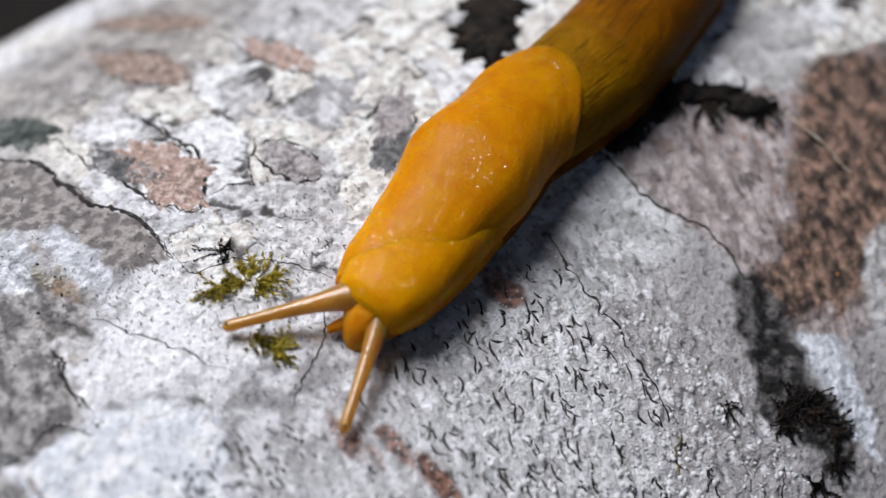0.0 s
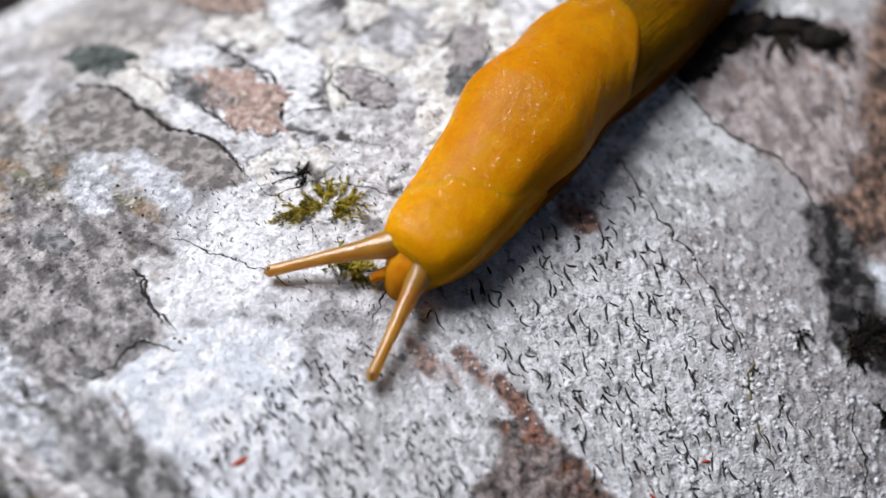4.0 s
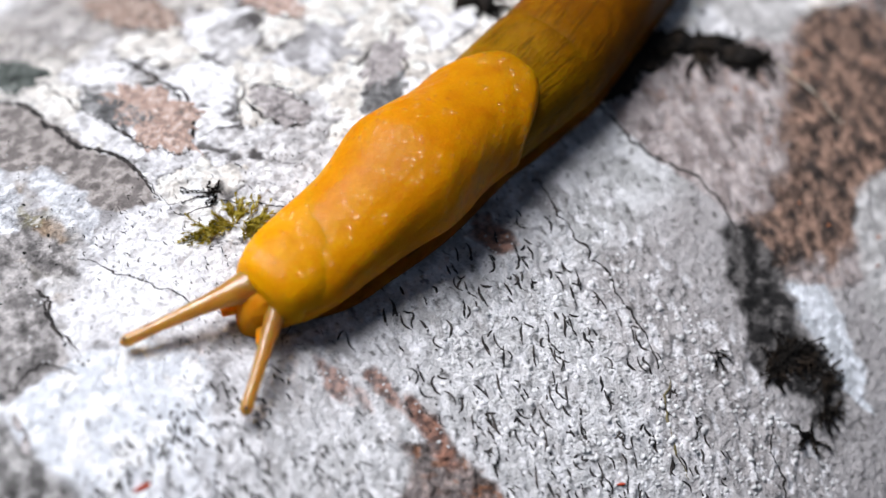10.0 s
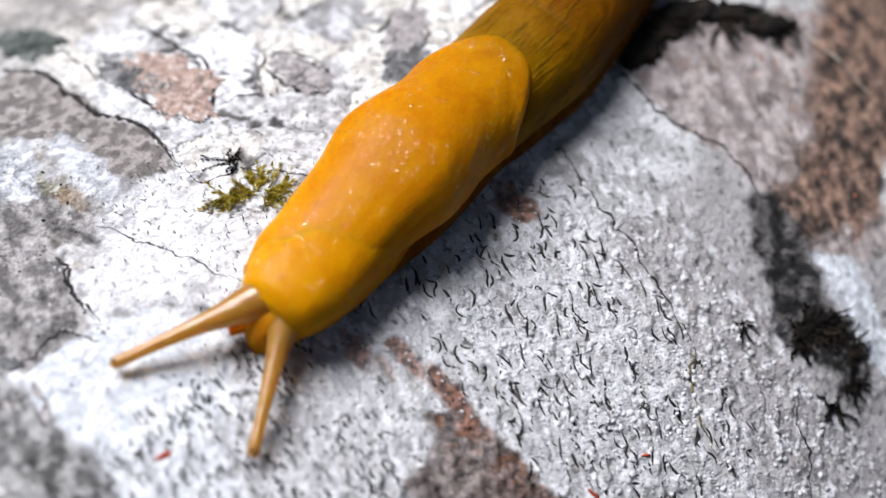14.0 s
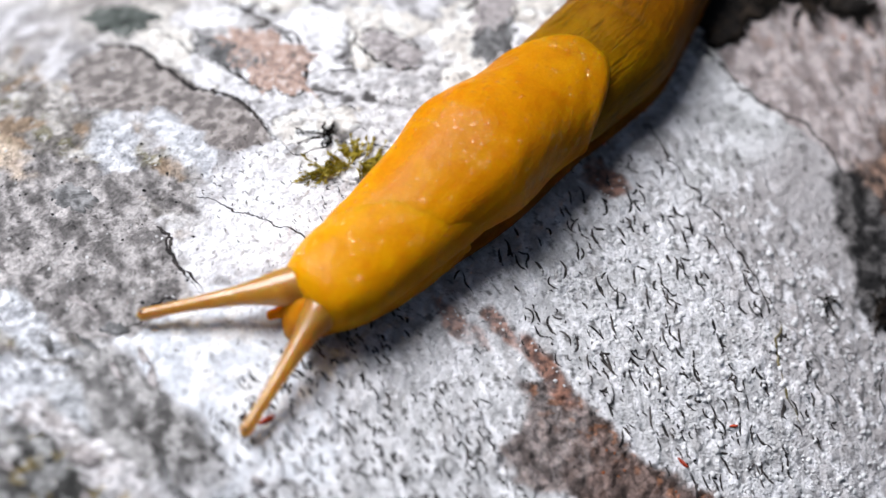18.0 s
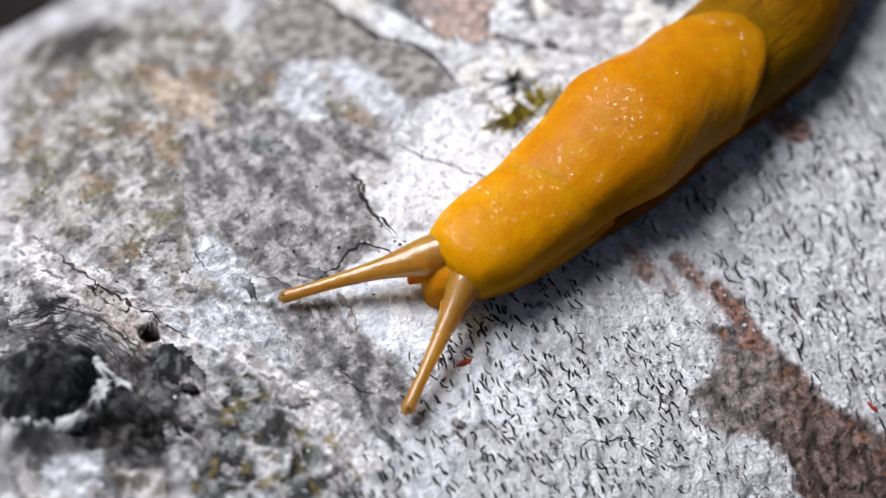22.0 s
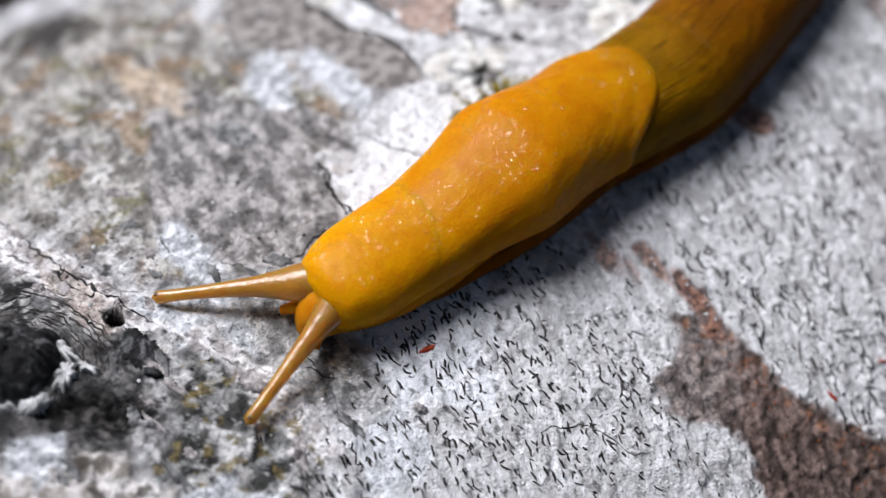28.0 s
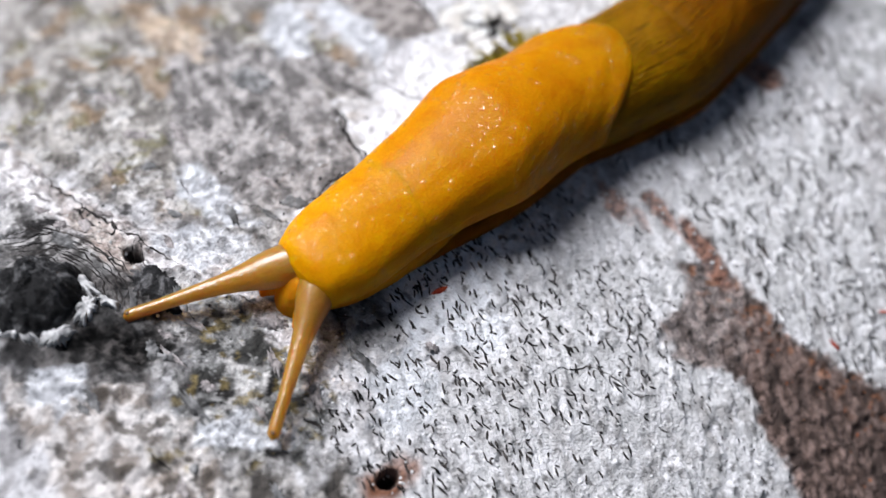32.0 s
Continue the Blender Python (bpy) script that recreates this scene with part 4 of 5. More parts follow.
def build_flakes():
    """Small lifted flakes of bark and short cracks on the worn side of the log, round the knot."""
    rnd = random.Random(12)
    for n in range(64):
        u, v = rnd.uniform(-108, -50), rnd.uniform(-34, 62)
        if math.hypot((u + 99) / 13, (v - 14) / 11) < 1.05:
            continue
        long, wide, turn = rnd.uniform(1.0, 3.4), rnd.uniform(0.5, 1.3), rnd.gauss(0, 0.4)
        material, label = rnd.choice(((DARK, "dark grey bark flake"), (GREY, "grey bark flake"), (GREY, "grey bark flake"), (DARK, "dark grey bark flake")))
        crust("bark_flake", material, LOG, label, u, v, (long * math.sin(turn), long * math.cos(turn)), (-wide * math.cos(turn), wide * math.sin(turn)), 200 + n, rnd.uniform(0.15, 0.4), 0.4, 6, 48)
    for n in range(12):
        u, v = rnd.uniform(-106, -56), rnd.uniform(-40, 60)
        long, drift = rnd.uniform(3, 10), rnd.gauss(0, 0.25)
        seam(LOG, [(u + drift * k * long / 3, v + k * long / 3) for k in range(4)], 300 + n, rnd.uniform(0.08, 0.24))


build_flakes()

# ---- the ground, far below the camera and dark ----


def build_ground():
    a = np.concatenate([np.linspace(-60, -2.2, 20), np.linspace(-2, 2, 160), np.linspace(2.2, 60, 20)])
    x, y = np.meshgrid(a, a, indexing="ij")
    z = 0.012 * rough_wave(x, y, 0.25, 3, 4) - 0.02
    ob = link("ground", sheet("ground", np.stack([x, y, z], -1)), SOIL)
    tagged(ob, "dark damp forest soil under the log", "soil", kind="structure")


build_ground()

# ---- moss, liverworts and small litter on the bark ----


def strand(bm, start, way, up, length, thick, leaves, rnd, leaf=0.7, curl=1.0):
    """A thin curved stem with small narrow leaves; all in mm over the bark (u, v, h)."""
    n = 7
    u, v, h = start
    turn = way
    pts = []
    for k in range(n + 1):
        pts.append((u, v, max(h, 0.05)))
        turn += curl * rnd.uniform(-0.35, 0.35)
        u, v = u + math.cos(turn) * length / n, v + math.sin(turn) * length / n
        h += up * length / n * (1 - 1.5 * k / n)
    base = relief(np.array([p[0] for p in pts]), np.array([p[1] for p in pts]))
    spine = [at(p[0], p[1], p[2] + b) for p, b in zip(pts, base)]
    normal = (at(pts[0][0], pts[0][1], 1) - at(pts[0][0], pts[0][1], 0)).normalized()
    rings = []
    for k, p in enumerate(spine):
        along = (spine[min(k + 1, n)] - spine[max(k - 1, 0)]).normalized()
        side = along.cross(normal).normalized()
        w = thick / 1000 * (1 - 0.6 * k / n)
        rings.append([bm.verts.new(p + w * o) for o in (side, normal, -side)])
    for a, b in zip(rings, rings[1:]):
        for q in range(3):
            bm.faces.new((a[q], a[(q + 1) % 3], b[(q + 1) % 3], b[q]))
    for k in range(leaves):
        f = rnd.uniform(0.1, 1.0) * n
        i = min(int(f), n - 1)
        p = spine[i].lerp(spine[i + 1], f - i)
        along = (spine[i + 1] - spine[i]).normalized()
        side = along.cross(normal).normalized()
        around = rnd.uniform(0, 2 * math.pi)
        out = (side * math.cos(around) + normal * (0.25 + 0.75 * math.sin(around)) + along * 0.9).normalized()
        size = leaf / 1000 * rnd.uniform(0.6, 1.3)
        wide = out.cross(along).normalized() * size * 0.16
        tip = p + out * size
        if bark_gap(tip) < 0:
            tip += normal * 0.0004
        bm.faces.new([bm.verts.new(q) for q in (p - wide, p + wide, p + out * size * 0.55 + wide, tip, p + out * size * 0.55 - wide)])


def bark_gap(p):
    return math.hypot(p.y, p.z - AXIS_Z / 1000) - (R + 0.1) / 1000


def tuft(name, category, label, material, centre, groups, seed, thick=0.09, leaf=0.8):
    """A tuft of strands: groups of (u, v, way in degrees, spread, count, length, rise)."""
    rnd = random.Random(seed)
    thing = tagged(new(name), label, category)
    for u, v, way, spread, count, length, rise in groups:
        bm = bmesh.new()
        for _ in range(count):
            strand(bm, (u + rnd.gauss(0, 0.7), v + rnd.gauss(0, 0.7), 0.15), radians(way + rnd.gauss(0, spread)), rise * rnd.uniform(0.3, 1.2), length * rnd.uniform(0.5, 1.15), thick, 26, rnd, leaf)
        shoot = part("shoot", bm, material, thing)
    return thing


tuft("moss_tuft", "moss", "olive-green moss shoots spreading over pale bark", MOSS, (2, 18), (
    (-1.2, 16.8, -158, 12, 18, 6.0, 0.1), (2, 17.3, -150, 22, 14, 4.5, 0.25), (4, 17, -50, 25, 16, 5.0, 0.3),
    (5, 20, 35, 28, 18, 5.5, 0.35), (4.5, 19.5, 85, 30, 10, 3.5, 0.3)), 3)
tuft("moss_tuft", "moss", "small olive moss tuft on pale bark", MOSS, (-2, 32), (
    (-3.8, 29, 60, 35, 14, 4.5, 0.25), (-3, 32.3, 45, 30, 16, 4.5, 0.25), (-3.2, 33, 95, 20, 8, 4.5, 0.1)), 4)
tuft("moss_sprig", "moss", "tiny dark brown moss sprig", WORT, (5, 10), ((5, 10.4, -100, 70, 14, 2.6, 0.5), (4.5, 9.5, -140, 20, 4, 4.5, 0.1)), 5, leaf=0.6)
tuft("liverwort", "liverwort", "dark brown branching liverwort clinging to bark", WORT, (70, 107), (
(66, 102.5, 25, 50, 16, 5.0, 0.3), (70, 102, 40, 50, 22, 5.5, 0.35), (74, 104.5, 60, 50, 22, 5.5, 0.35), (74.5, 110, 80, 50, 24, 5.0, 0.3), (71.5, 115, 110, 60, 20, 4.5, 0.25), (65, 117, 170, 60, 16, 4.0, 0.2), (67, 104, 150, 40, 10, 4.0, 0.2)), 6, 0.2, 0.8)
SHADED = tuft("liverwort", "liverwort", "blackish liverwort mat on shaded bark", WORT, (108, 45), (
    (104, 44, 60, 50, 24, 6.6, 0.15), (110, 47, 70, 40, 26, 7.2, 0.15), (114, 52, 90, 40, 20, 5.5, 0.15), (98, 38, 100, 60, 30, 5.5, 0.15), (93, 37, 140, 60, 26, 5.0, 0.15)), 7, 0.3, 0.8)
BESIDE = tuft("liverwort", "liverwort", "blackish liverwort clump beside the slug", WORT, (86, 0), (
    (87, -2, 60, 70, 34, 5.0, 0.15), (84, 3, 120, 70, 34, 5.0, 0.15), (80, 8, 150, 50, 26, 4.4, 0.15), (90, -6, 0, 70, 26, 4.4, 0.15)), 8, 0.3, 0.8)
def mat(thing, label, u, v, a, b, seed):
    """The matted base of a liverwort, lying under its shoots; those of SHADED also stand in for shade."""
    crust("mat", WORT, thing, label, u, v, a, b, seed, 1.3, 0.45, 26, 140)


tuft("moss_fleck", "moss", "brown moss fleck on grey bark", WORT, (58.7, 94.7), ((58, 94.5, 60, 60, 16, 2.2, 0.3),), 9, 0.14, 0.4)


# part liverwort, part stand-in for the dark shade along the slug's back
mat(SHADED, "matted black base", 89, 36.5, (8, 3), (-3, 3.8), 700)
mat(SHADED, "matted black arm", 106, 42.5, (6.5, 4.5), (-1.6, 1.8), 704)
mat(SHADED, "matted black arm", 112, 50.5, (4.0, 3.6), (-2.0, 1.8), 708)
mat(SHADED, "matted black edge filling in the slug's shade", 84.5, 39.6, (4.5, 1.0), (-1.0, 3.4), 716)
mat(SHADED, "matted black edge filling in the slug's shade", 98, 37.4, (7, 2.2), (-1.6, 2.4), 720)
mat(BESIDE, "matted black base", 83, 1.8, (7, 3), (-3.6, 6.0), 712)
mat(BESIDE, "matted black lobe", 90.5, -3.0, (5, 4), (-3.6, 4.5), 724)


def chip(u, v, turn, long, wide, seed, label):
    """A small pointed scale of red bark."""
    bm = bmesh.new()
    n, rows = 9, []
    h = float(relief(u, v))
    c, s = math.cos(radians(turn)), math.sin(radians(turn))
    for k in range(n):
        x = k / (n - 1) - 0.5
        w = wide * math.sqrt(max(0.02, 1 - (2 * x) ** 2)) * (0.75 + 0.5 * x)
        rows.append([bm.verts.new(at(u + x * long * c - y * w * s, v + x * long * s + y * w * c, h + z)) for y, z in ((-1, 0.0), (-0.5, 0.35), (0.1, 0.5 + 0.2 * x), (0.7, 0.3), (1, 0.0))])
    for a, b in zip(rows, rows[1:]):
        for q in range(4):
            bm.faces.new((a[q], a[q + 1], b[q + 1], b[q]))
    thing = part("bark_scale", bm, CHIP)
    tagged(thing, label, "bark scale", "red bark scales")


chip(-42.8, 49.3, 12, 3.2, 0.75, 1, "small red-brown pointed scale lying on white bark")
chip(24.9, 100, 30, 2.0, 0.4, 2, "tiny reddish scale lying on grey bark")
chip(12.0, 99, 80, 2.6, 0.5, 3, "tiny reddish scale lying near dark bark")


def straw():
    """A thin dry stalk on the bark."""
    bm = bmesh.new()
    rings = []
    for k in range(14):
        f = k / 13
        u, v = 116.6 + 1.2 * f + 0.6 * math.sin(3 * f), 57 + 18 * f
        p = at(u, v, 1.2 + float(relief(u, v)))
        w = 0.00035 * (1 - 0.4 * f)
        rings.append([bm.verts.new(p + Vector((w * math.cos(q), w * math.sin(q) * 0.7, w * math.sin(q) * 0.7))) for q in (0, 1.57, 3.14, 4.71)])
    for a, b in zip(rings, rings[1:]):
        for q in range(4):
            bm.faces.new((a[q], a[(q + 1) % 4], b[(q + 1) % 4], b[q]))
    tagged(part("dry_stalk", bm, STRAW), "thin dry straw-coloured stalk on brown bark", "stalk")


straw()

# ---- the slug: x ahead, y to its left, z up, in mm ----


def loft(stations, rows, around=72, low=1.0, tuck=0.72, sweep=0.0, lumps=0.0, size=6.0, seed=0, slant=(0.0, 0.0)):
    """A body skin through stations (x, half width, top height), rounded above and tucked in below. sweep pulls the rear rim's sides forward, slant moves the rear and the front sideways."""
    st = np.array(sorted(stations), float)
    f = np.linspace(0, 1, rows)
    xs = st[0, 0] + (st[-1, 0] - st[0, 0]) * f
    # smooth interpolation through the stations
    def smooth(col):
        slope = np.gradient(st[:, col], st[:, 0])
        i = np.clip(np.searchsorted(st[:, 0], xs) - 1, 0, len(st) - 2)
        d = st[i + 1, 0] - st[i, 0]
        q = (xs - st[i, 0]) / d
        return (2 * q**3 - 3 * q**2 + 1) * st[i, col] + (q**3 - 2 * q**2 + q) * d * slope[i] + (3 * q**2 - 2 * q**3) * st[i + 1, col] + (q**3 - q**2) * d * slope[i + 1]

    w, top = np.maximum(smooth(1), 0.05), np.maximum(smooth(2), low + 0.05)
    a = np.linspace(-math.pi, math.pi, around, endpoint=False)
    c, s = np.cos(a)[None], np.sin(a)[None]
    mid = low + (top - low) * 0.42
    y = w[:, None] * np.sign(s) * np.abs(s) ** 0.88 * np.where(c < 0, 1 - (1 - tuck) * c**2, 1)
    z = mid[:, None] + np.where(c > 0, (top - mid)[:, None] * np.abs(c) ** 0.95, -(mid - low)[:, None] * np.abs(c) ** 0.7)
    y = y + slant[0] + (slant[1] - slant[0]) * f[:, None]
    x = xs[:, None] + sweep * (1 - f[:, None]) ** 2 * np.abs(s) ** 2.2
    if lumps:
        k = lumps * rough_wave(x + 3 * z, y * 1.2 + 40 * (c > 2), size, seed)
        y, z = y * (1 + k / 12), z + k * (z > low + 1)
    return np.stack([x, y, z], -1) / 1000


def skin(name, points, material, parent, label=""):
    mesh = sheet(name, points, loop=True)
    ob = link(name, mesh, material, parent, label)
    bm = bmesh.new()
    bm.from_mesh(mesh)
    bmesh.ops.holes_fill(bm, edges=[e for e in bm.edges if e.is_boundary])
    bmesh.ops.recalc_face_normals(bm, faces=bm.faces)
    bm.to_mesh(mesh)
    bm.free()
    return ob


def tube(name, radii, length, material, parent, label="", droop=0.0, around=28):
    """A tapered round horn whose far end lies at its origin; it runs back along -x."""
    n = len(radii)
    fine = np.linspace(0, 1, 40)
    r = np.interp(fine, np.linspace(0, 1, n), radii)
    r = np.convolve(np.pad(r, 2, "edge"), np.ones(5) / 5, "valid")
    x = -length * (1 - fine)
    cap = np.sqrt(np.clip(1 - ((fine - 0.955) / 0.045) ** 2, 0.0004, 1))
    r = np.where(fine > 0.955, r * cap, r)
    a = np.linspace(0, 2 * math.pi, around, endpoint=False)
    lift = droop * np.sin(math.pi * fine)
    pts = np.stack([np.repeat(x[:, None], around, 1), r[:, None] * np.cos(a), r[:, None] * np.sin(a) + lift[:, None]], -1)
    pts[..., 1:] += 0.05 * wave(pts[..., 0], np.repeat(a[None] * 2, 40, 0), 1.1, 3)[..., None]
    return skin(name, pts / 1000, material, parent, label)


SLUG = tagged(new("slug"), "large orange-yellow slug crawling along a lichen-covered log", "slug")
# the rear of the mantle with its hump
MANTLE_REAR = skin("mantle", loft(((33, 7.2, 11.0), (27, 9.1, 13.8), (22, 9.45, 14.6), (18, 9.95, 15.5), (15, 10.3, 16.2), (11, 10.7, 17.2), (7, 11.3, 18.4), (3, 12.1, 19.9), (-2, 13.0, 21.2), (-8, 12.8, 20.6), (-18, 11.9, 18.7), (-26, 11.9, 17.75), (-32, 12.0, 17.2), (-33, 11.7, 16.7)), 250, 150, low=3.2, tuck=0.86, sweep=13, slant=(0.2, 0.9), lumps=0.10, size=9, seed=3), MANTLE, SLUG, "smooth wet orange mantle with a rounded hump")
skin("foot", loft(((34, 0.93, 0.84), (30, 4.62, 2.26), (24, 8.12, 3.68), (14, 9.88, 4.63), (0, 11.34, 5.63), (-14, 10.59, 4.78), (-24, 9.4, 3.67), (-32, 5.17, 1.94), (-36, 1.03, 0.77)), 90, 60, low=-0.6, tuck=1.0, lumps=0.08, size=2, seed=5, slant=(0.4, 1.3)), FOOT, MANTLE_REAR, "orange-brown finely grooved foot under the mantle")
# the back bends sideways at two joints, each rounded like a ball
JOINTS = (-30, -64)


def rounded(x, width, top, way):
    return [(x + way * f * width * 0.9, width * math.sqrt(1 - f * f), top * math.sqrt(1 - f * f)) for f in (0.3, 0.55, 0.75, 0.9, 0.98)]


FORE = [(6, 8.6, 13.6), (-6, 10.6, 15.9), (-14, 11.5, 16.8), (-22, 11.89, 17.12), (-30, 12, 17.2)]
MID = [(-30, 12, 17.2), (-38, 12.01, 17.2), (-46, 11.85, 17.02), (-55, 11.48, 16.75), (-64, 10.97, 16.41)]
LAST = [(-64, 10.97, 16.41), (-76, 10.21, 15.85), (-90, 9.36, 15.2), (-104, 8.19, 13.6), (-118, 7.02, 12), (-130, 5.29, 9.6), (-138, 4.14, 8), (-146, 2.34, 5.07), (-150, 1.44, 3.6), (-153, 0.27, 1.4)]
BACKS = []
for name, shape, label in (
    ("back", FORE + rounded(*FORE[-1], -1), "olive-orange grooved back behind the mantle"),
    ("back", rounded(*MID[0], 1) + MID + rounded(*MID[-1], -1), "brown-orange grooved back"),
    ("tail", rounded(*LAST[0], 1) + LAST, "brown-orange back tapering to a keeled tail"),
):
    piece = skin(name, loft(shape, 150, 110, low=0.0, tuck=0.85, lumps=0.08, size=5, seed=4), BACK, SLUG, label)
    fringe = [(x, w * 1.0 + 0.15, min(4.3, 0.3 * top)) for x, w, top in shape]
    skin("foot_fringe", loft(fringe, 110, 60, low=-0.6, tuck=1.0, lumps=0.1, size=2, seed=5), FOOT, piece, "orange-brown finely grooved foot fringe")
    BACKS.append(piece)
NECK = skin("mantle_front", loft(((-48, 6.0, 9.0), (-40, 8.4, 13.2), (-34, 9.6, 15.4), (-30, 9.9, 15.9), (-24, 9.8, 15.5), (-18, 9.6, 14.95), (-12, 9.5, 14.5), (-6, 9.15, 14.1), (-2, 8.0, 13.4), (0.4, 6.7, 12.2), (1.6, 5.0, 10.6)), 220, 150, low=3.4, tuck=0.86, lumps=0.08, size=9, seed=6, slant=(1.2, 1.4)), MANTLE_FRONT, SLUG, "glossy orange-yellow front of the mantle")
skin("head", loft(((-30, 9.0, 8.6), (-20, 9.5, 9.2), (-12, 9.0, 9.6), (-4, 7.2, 9.4), (0, 5.2, 9.4), (2, 4.2, 8.6), (3.6, 3.2, 7.2), (4.7, 2.1, 5.2), (5.3, 0.7, 3.4)), 110, 72, low=-0.6, tuck=0.95, lumps=0.22, size=2.4, seed=7, slant=(1.4, 1.2)), HEAD_SKIN, NECK, "orange translucent head under the mantle edge")
for side in (-1, 1):
    nub = tube("lower_tentacle", (1.3, 1.2, 1.05, 0.9, 0.8), 4.0, HEAD_SKIN, NECK, "short orange lower feeler", 0.2, 16)
    nub.matrix_local = pose(0.0058, side * 0.0047 + 0.0012, 0.0020, 0, 18, side * 36)
HORNS = []
for side in (-1, 1):
    horn = tube("eye_stalk", (3.8, 3.7, 3.25, 2.45, 1.85, 1.55, 1.34, 1.17, 1.06, 1.08, 1.2), 31, HORN, SLUG, "long tapering translucent tan eye stalk", 0.5)
    bm = bmesh.new()
    bmesh.ops.create_uvsphere(bm, u_segments=14, v_segments=8, radius=0.00042)
    bmesh.ops.scale(bm, vec=(1, 1, 0.6), verts=bm.verts)
    bmesh.ops.translate(bm, vec=(-0.0011, 0, 0.00105), verts=bm.verts)
    part("eye", bm, EYE, horn, "small dark eye spot at the tip")
    HORNS.append(horn)


def on_log(u, v, yaw):
    """The slug's pose on the bark, heading towards smaller u."""
    p = v / R
    up = Vector((0, -math.sin(p), math.cos(p)))
    ahead = Matrix.Rotation(radians(yaw), 3, up) @ Vector((-1, 0, 0))
    m = Matrix((ahead, up.cross(ahead), up)).transposed().to_4x4()
    return Matrix.Translation(at(u, v, -0.1)) @ m


def aimed(tip, base):
    """The pose of an eye stalk with its tip there, coming from the base; in mm in the slug's space."""
    x = (Vector(tip) - Vector(base)).normalized()
    y = Vector((0, 0, 1)).cross(x).normalized()
    return Matrix.Translation(Vector(tip) / 1000) @ Matrix((x, y, x.cross(y))).transposed().to_4x4()


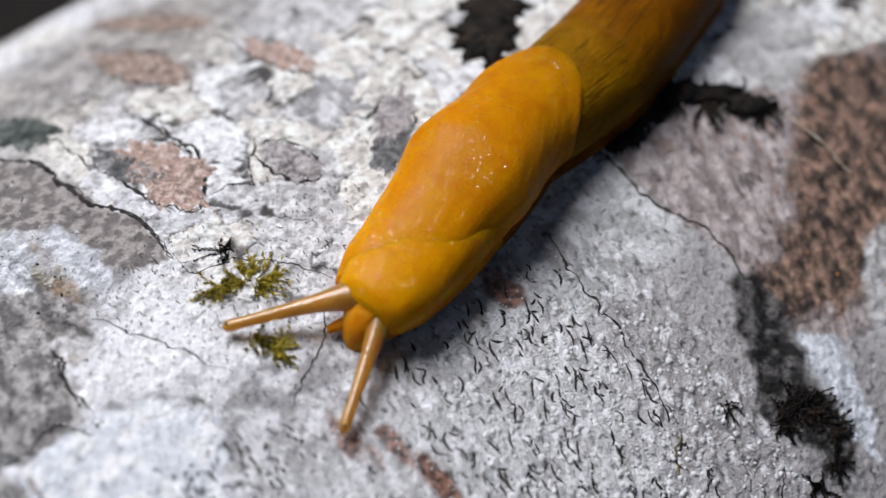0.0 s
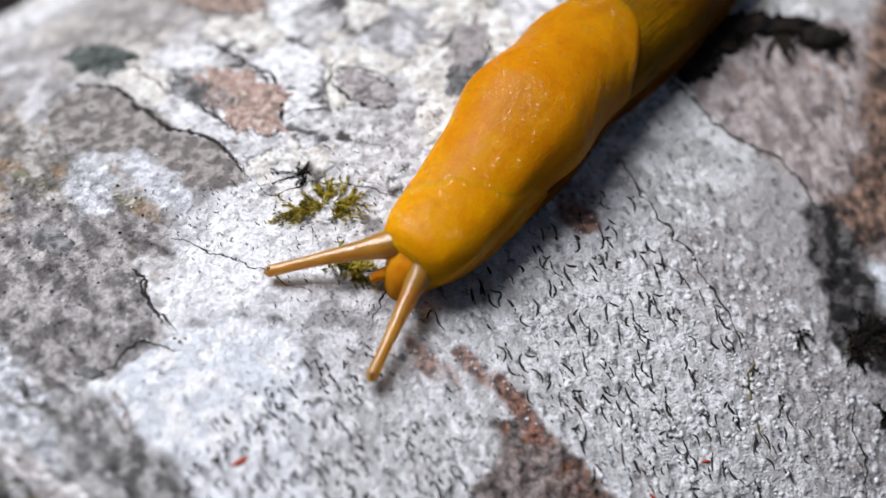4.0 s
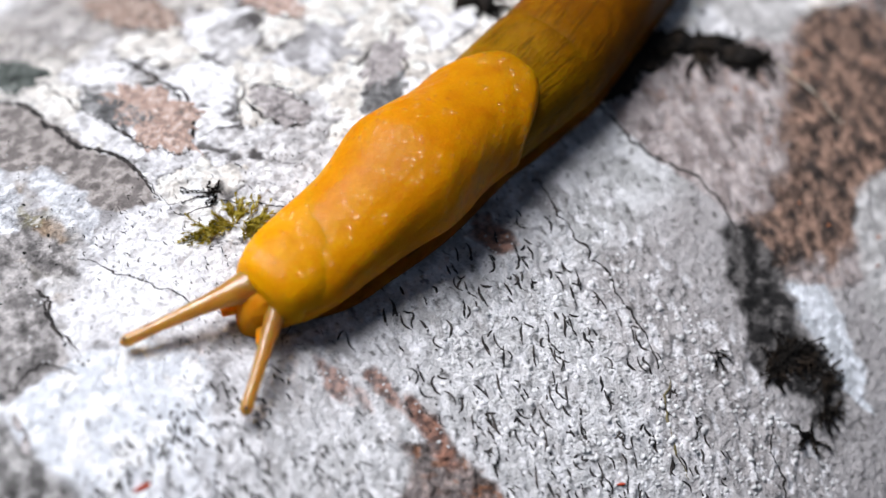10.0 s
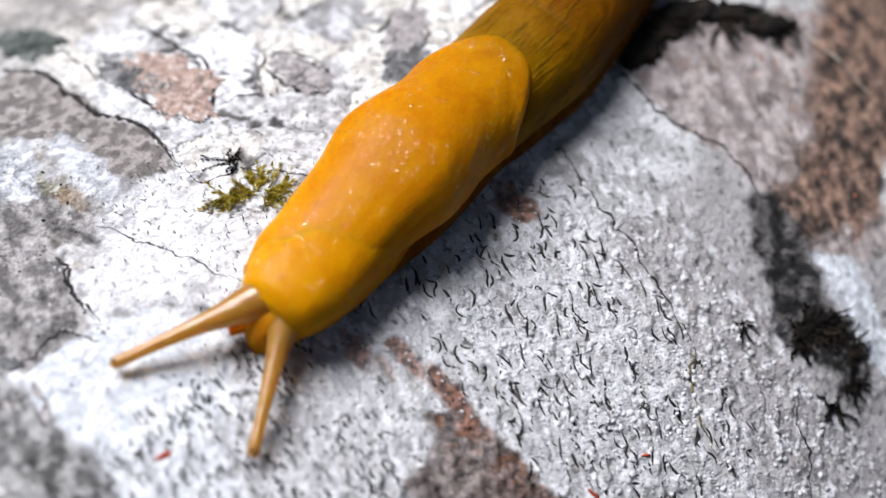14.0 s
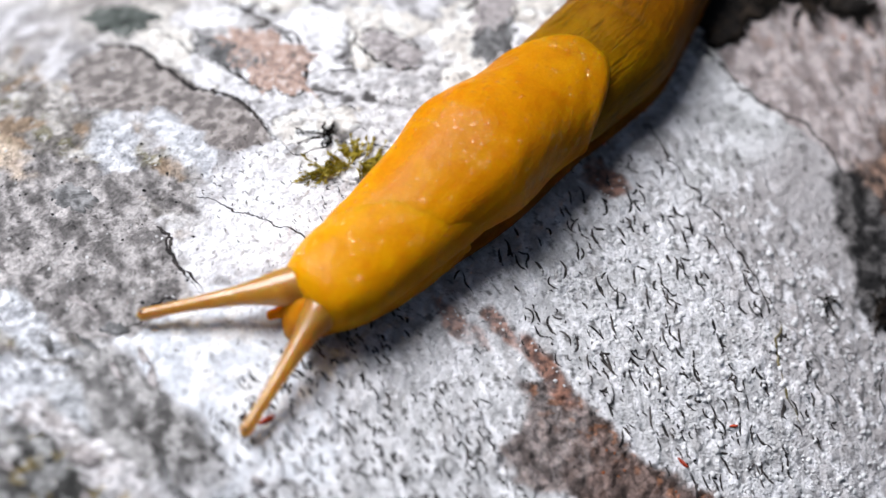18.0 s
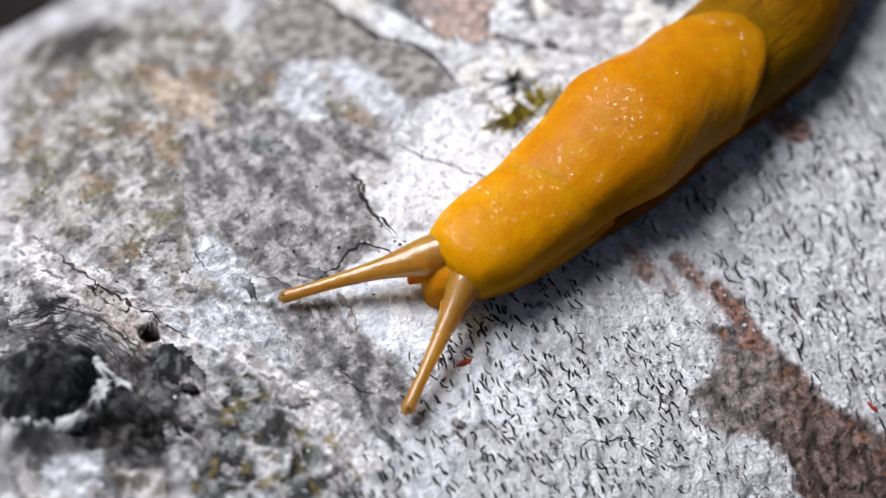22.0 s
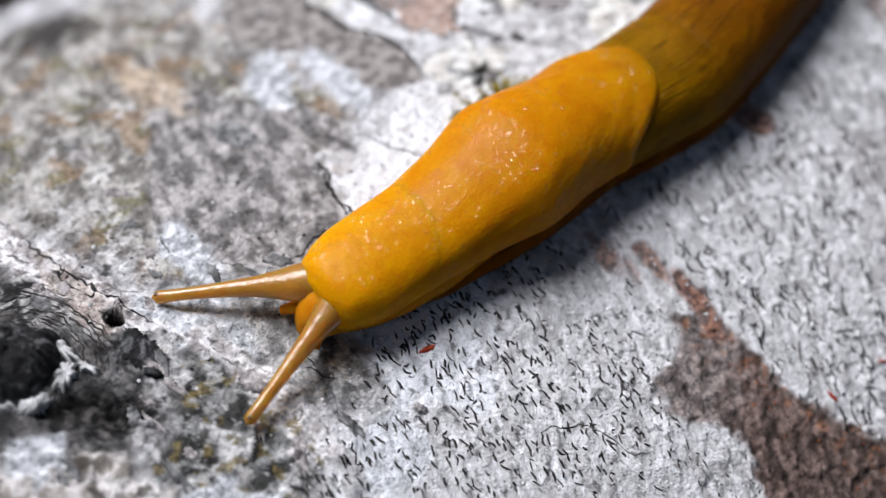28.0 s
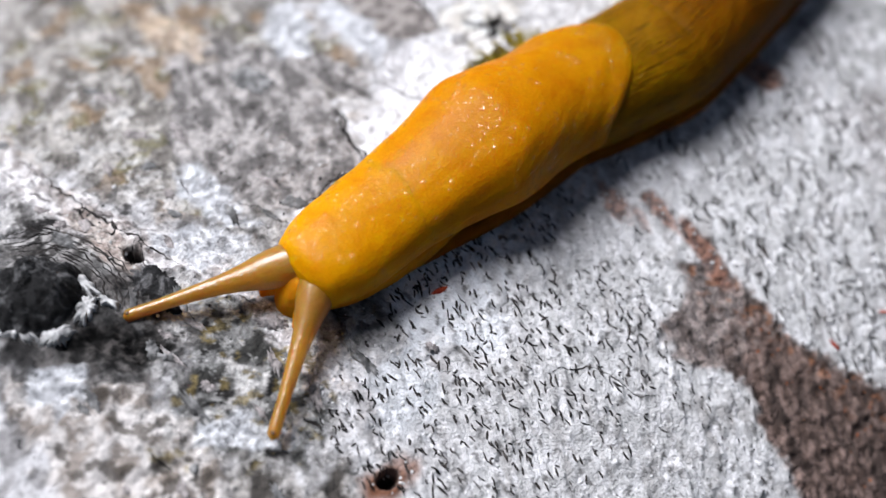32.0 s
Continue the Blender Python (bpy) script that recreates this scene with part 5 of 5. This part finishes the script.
def motions():
    # seconds, place along and round the log, heading
    crawl = [
        (0, 45.9, 31.2, 11.3), (2, 44.4, 31.7, 12), (3.5, 40.2, 32.1, 11.9),
        (6, 37.8, 32.9, 8), (7.5, 34.9, 33.4, 6.1), (9, 31.5, 33.8, 4.1),
        (11, 25.7, 34.5, 5.7), (13, 21.8, 34.8, 8.1), (16, 18.8, 35.2, 5.6),
        (17.5, 16, 35.3, 4), (19, 12.8, 35.4, 2.1), (21, 8.3, 35.7, 0.5),
        (23, 1.4, 35.8, -0.4), (25, -6.5, 35.3, -2.1), (28, -12.7, 34.3, -1.3),
        (29.5, -14.5, 34.4, -1), (31, -17.7, 34.5, -1.4), (32, -22, 34.5, -1.5),
    ]
    # seconds, the mantle's front edge ahead and to the left of the hump, its turn
    neck = [
        (0, 34.3, 1.1, -0.9), (2, 35.7, 1, -0.6), (3.5, 36, 0.5, -1),
        (6, 38.2, -2.6, -5.3), (7.5, 37.7, -2.6, -3.9), (9, 35.5, -2.5, -2.4),
        (11, 34.7, 0.3, 3.8), (13, 34.7, 2, 4.6), (16, 39.1, 0.6, -0),
        (17.5, 39.9, 0.5, -0.4), (19, 39.9, 0.1, -1.2), (21, 40.8, -0.3, -1.2),
        (23, 39, -0.3, -0.6), (25, 38.1, -1.4, -1.7), (28, 40, -0.8, 0),
        (29.5, 42, 0.4, 2.4), (31, 42.6, 1.1, 3.9), (32, 40.5, 1.6, 5.2),
    ]
    # seconds and the tips of the right and the left eye stalk
    right = [
        (0, 51.6, -17.5, 2.3), (2, 55.4, -16.3, 2.3), (3.5, 52.9, -18.7, 2.3),
        (6, 55.6, -20.1, 2), (7.5, 53.4, -19.6, 1.9), (9, 55.9, -16.2, 2),
        (11, 58.3, -10, 2.4), (13, 58.8, -10.3, 2.4), (16, 61.9, -15.6, 2.2),
        (17.5, 62, -18, 1.9), (19, 62.3, -17.6, 1.8), (21, 65.6, -14.5, 1.9),
        (23, 63.9, -16.4, 1.6), (25, 58.9, -19.7, 1.1), (28, 61.4, -19.7, 1.2),
        (29.5, 65.4, -17.8, 1.4), (31, 68.6, -13.1, 1.8), (32, 67.9, -10.8, 2),
    ]
    left = [
        (0, 55.2, 12, 1.3), (2, 57.4, 13.7, 1), (3.5, 58.7, 10.2, 1.4),
        (6, 59.3, 5.2, 2.2), (7.5, 51.9, 5.3, 2.4), (9, 51.8, 8.9, 2.3),
        (11, 52.6, 15.3, 1.6), (13, 53.7, 17.6, 1), (16, 62.3, 12.9, 1.7),
        (17.5, 64, 10.4, 2.1), (19, 64.9, 13.7, 2), (21, 65.8, 17.5, 1.8),
        (23, 60.1, 10.8, 2.4), (25, 60.8, 5.9, 2.7), (28, 63.2, 9.7, 2.5),
        (29.5, 63.1, 13.6, 2.3), (31, 61.9, 19.5, 1.8), (32, 61, 22, 1.6),
    ]
    sharp = [(0, 46, 56), (6, 27, 60), (11, 36, 64), (16, 29, 62), (19, 12, 50), (21, -10, 47), (23, -39, 42), (28, -42, 46), (32, -48, 51)]
    walk(FOCUS, [(t, Matrix.Translation(at(u, v, 4))) for t, u, v in sharp])
    walk(SLUG, [(t, on_log(u, v, yaw)) for t, u, v, yaw in crawl])
    # seconds, the turn of the back behind the mantle, and of the piece behind that
    turns = [
        (0, -8.1, 9), (2, -6.9, 6.7), (3.5, -5.4, 4.9),
        (6, 0.8, 2), (7.5, 1.8, 4.1), (9, 2.6, 6.2),
        (11, -0.4, 9), (13, -1.9, 8.6), (16, 1.8, 8),
        (17.5, 2.2, 12.5), (19, 3.1, 17), (21, 3.1, 16.3),
        (23, 2.5, 15.6), (25, 2, 15.1), (28, -2, 14.3),
        (29.5, -3.5, 14.6), (31, -4.2, 14.8), (32, -4.8, 15),
    ]
    joints = ([], [], [])
    for t, first, second in turns:
        m = pose(-0.013, 0, 0, 0, 0, first)
        joints[0].append((t, m))
        for rows, x, turn in zip(joints[1:], JOINTS, (second, 6)):
            m = m @ pose(x / 1000, 0, 0, 0, 0, turn) @ pose(-x / 1000, 0, 0)
            rows.append((t, m))
    for piece, rows in zip(BACKS, joints):
        walk(piece, rows)
    walk(NECK, [(t, pose(x / 1000, y / 1000, 0, 0, 0, turn)) for t, x, y, turn in neck])
    for horn, tips, side in ((HORNS[0], right, -1), (HORNS[1], left, 1)):
        rows = []
        for (t, *tip), (_, x, y, turn) in zip(tips, neck):
            c, s = math.cos(radians(turn)), math.sin(radians(turn))
            bx, by = x - 2.0 * c - (2.1 * side + 1.1) * s, y - 2.0 * s + (2.1 * side + 1.1) * c
            # a stalk drawn in close lies flatter
            rise = min(7.6, tip[2] + 0.2 * math.hypot(tip[0] - bx, tip[1] - by))
            rows.append((t, aimed(tip, (bx, by, rise))))
        walk(horn, rows)


motions()
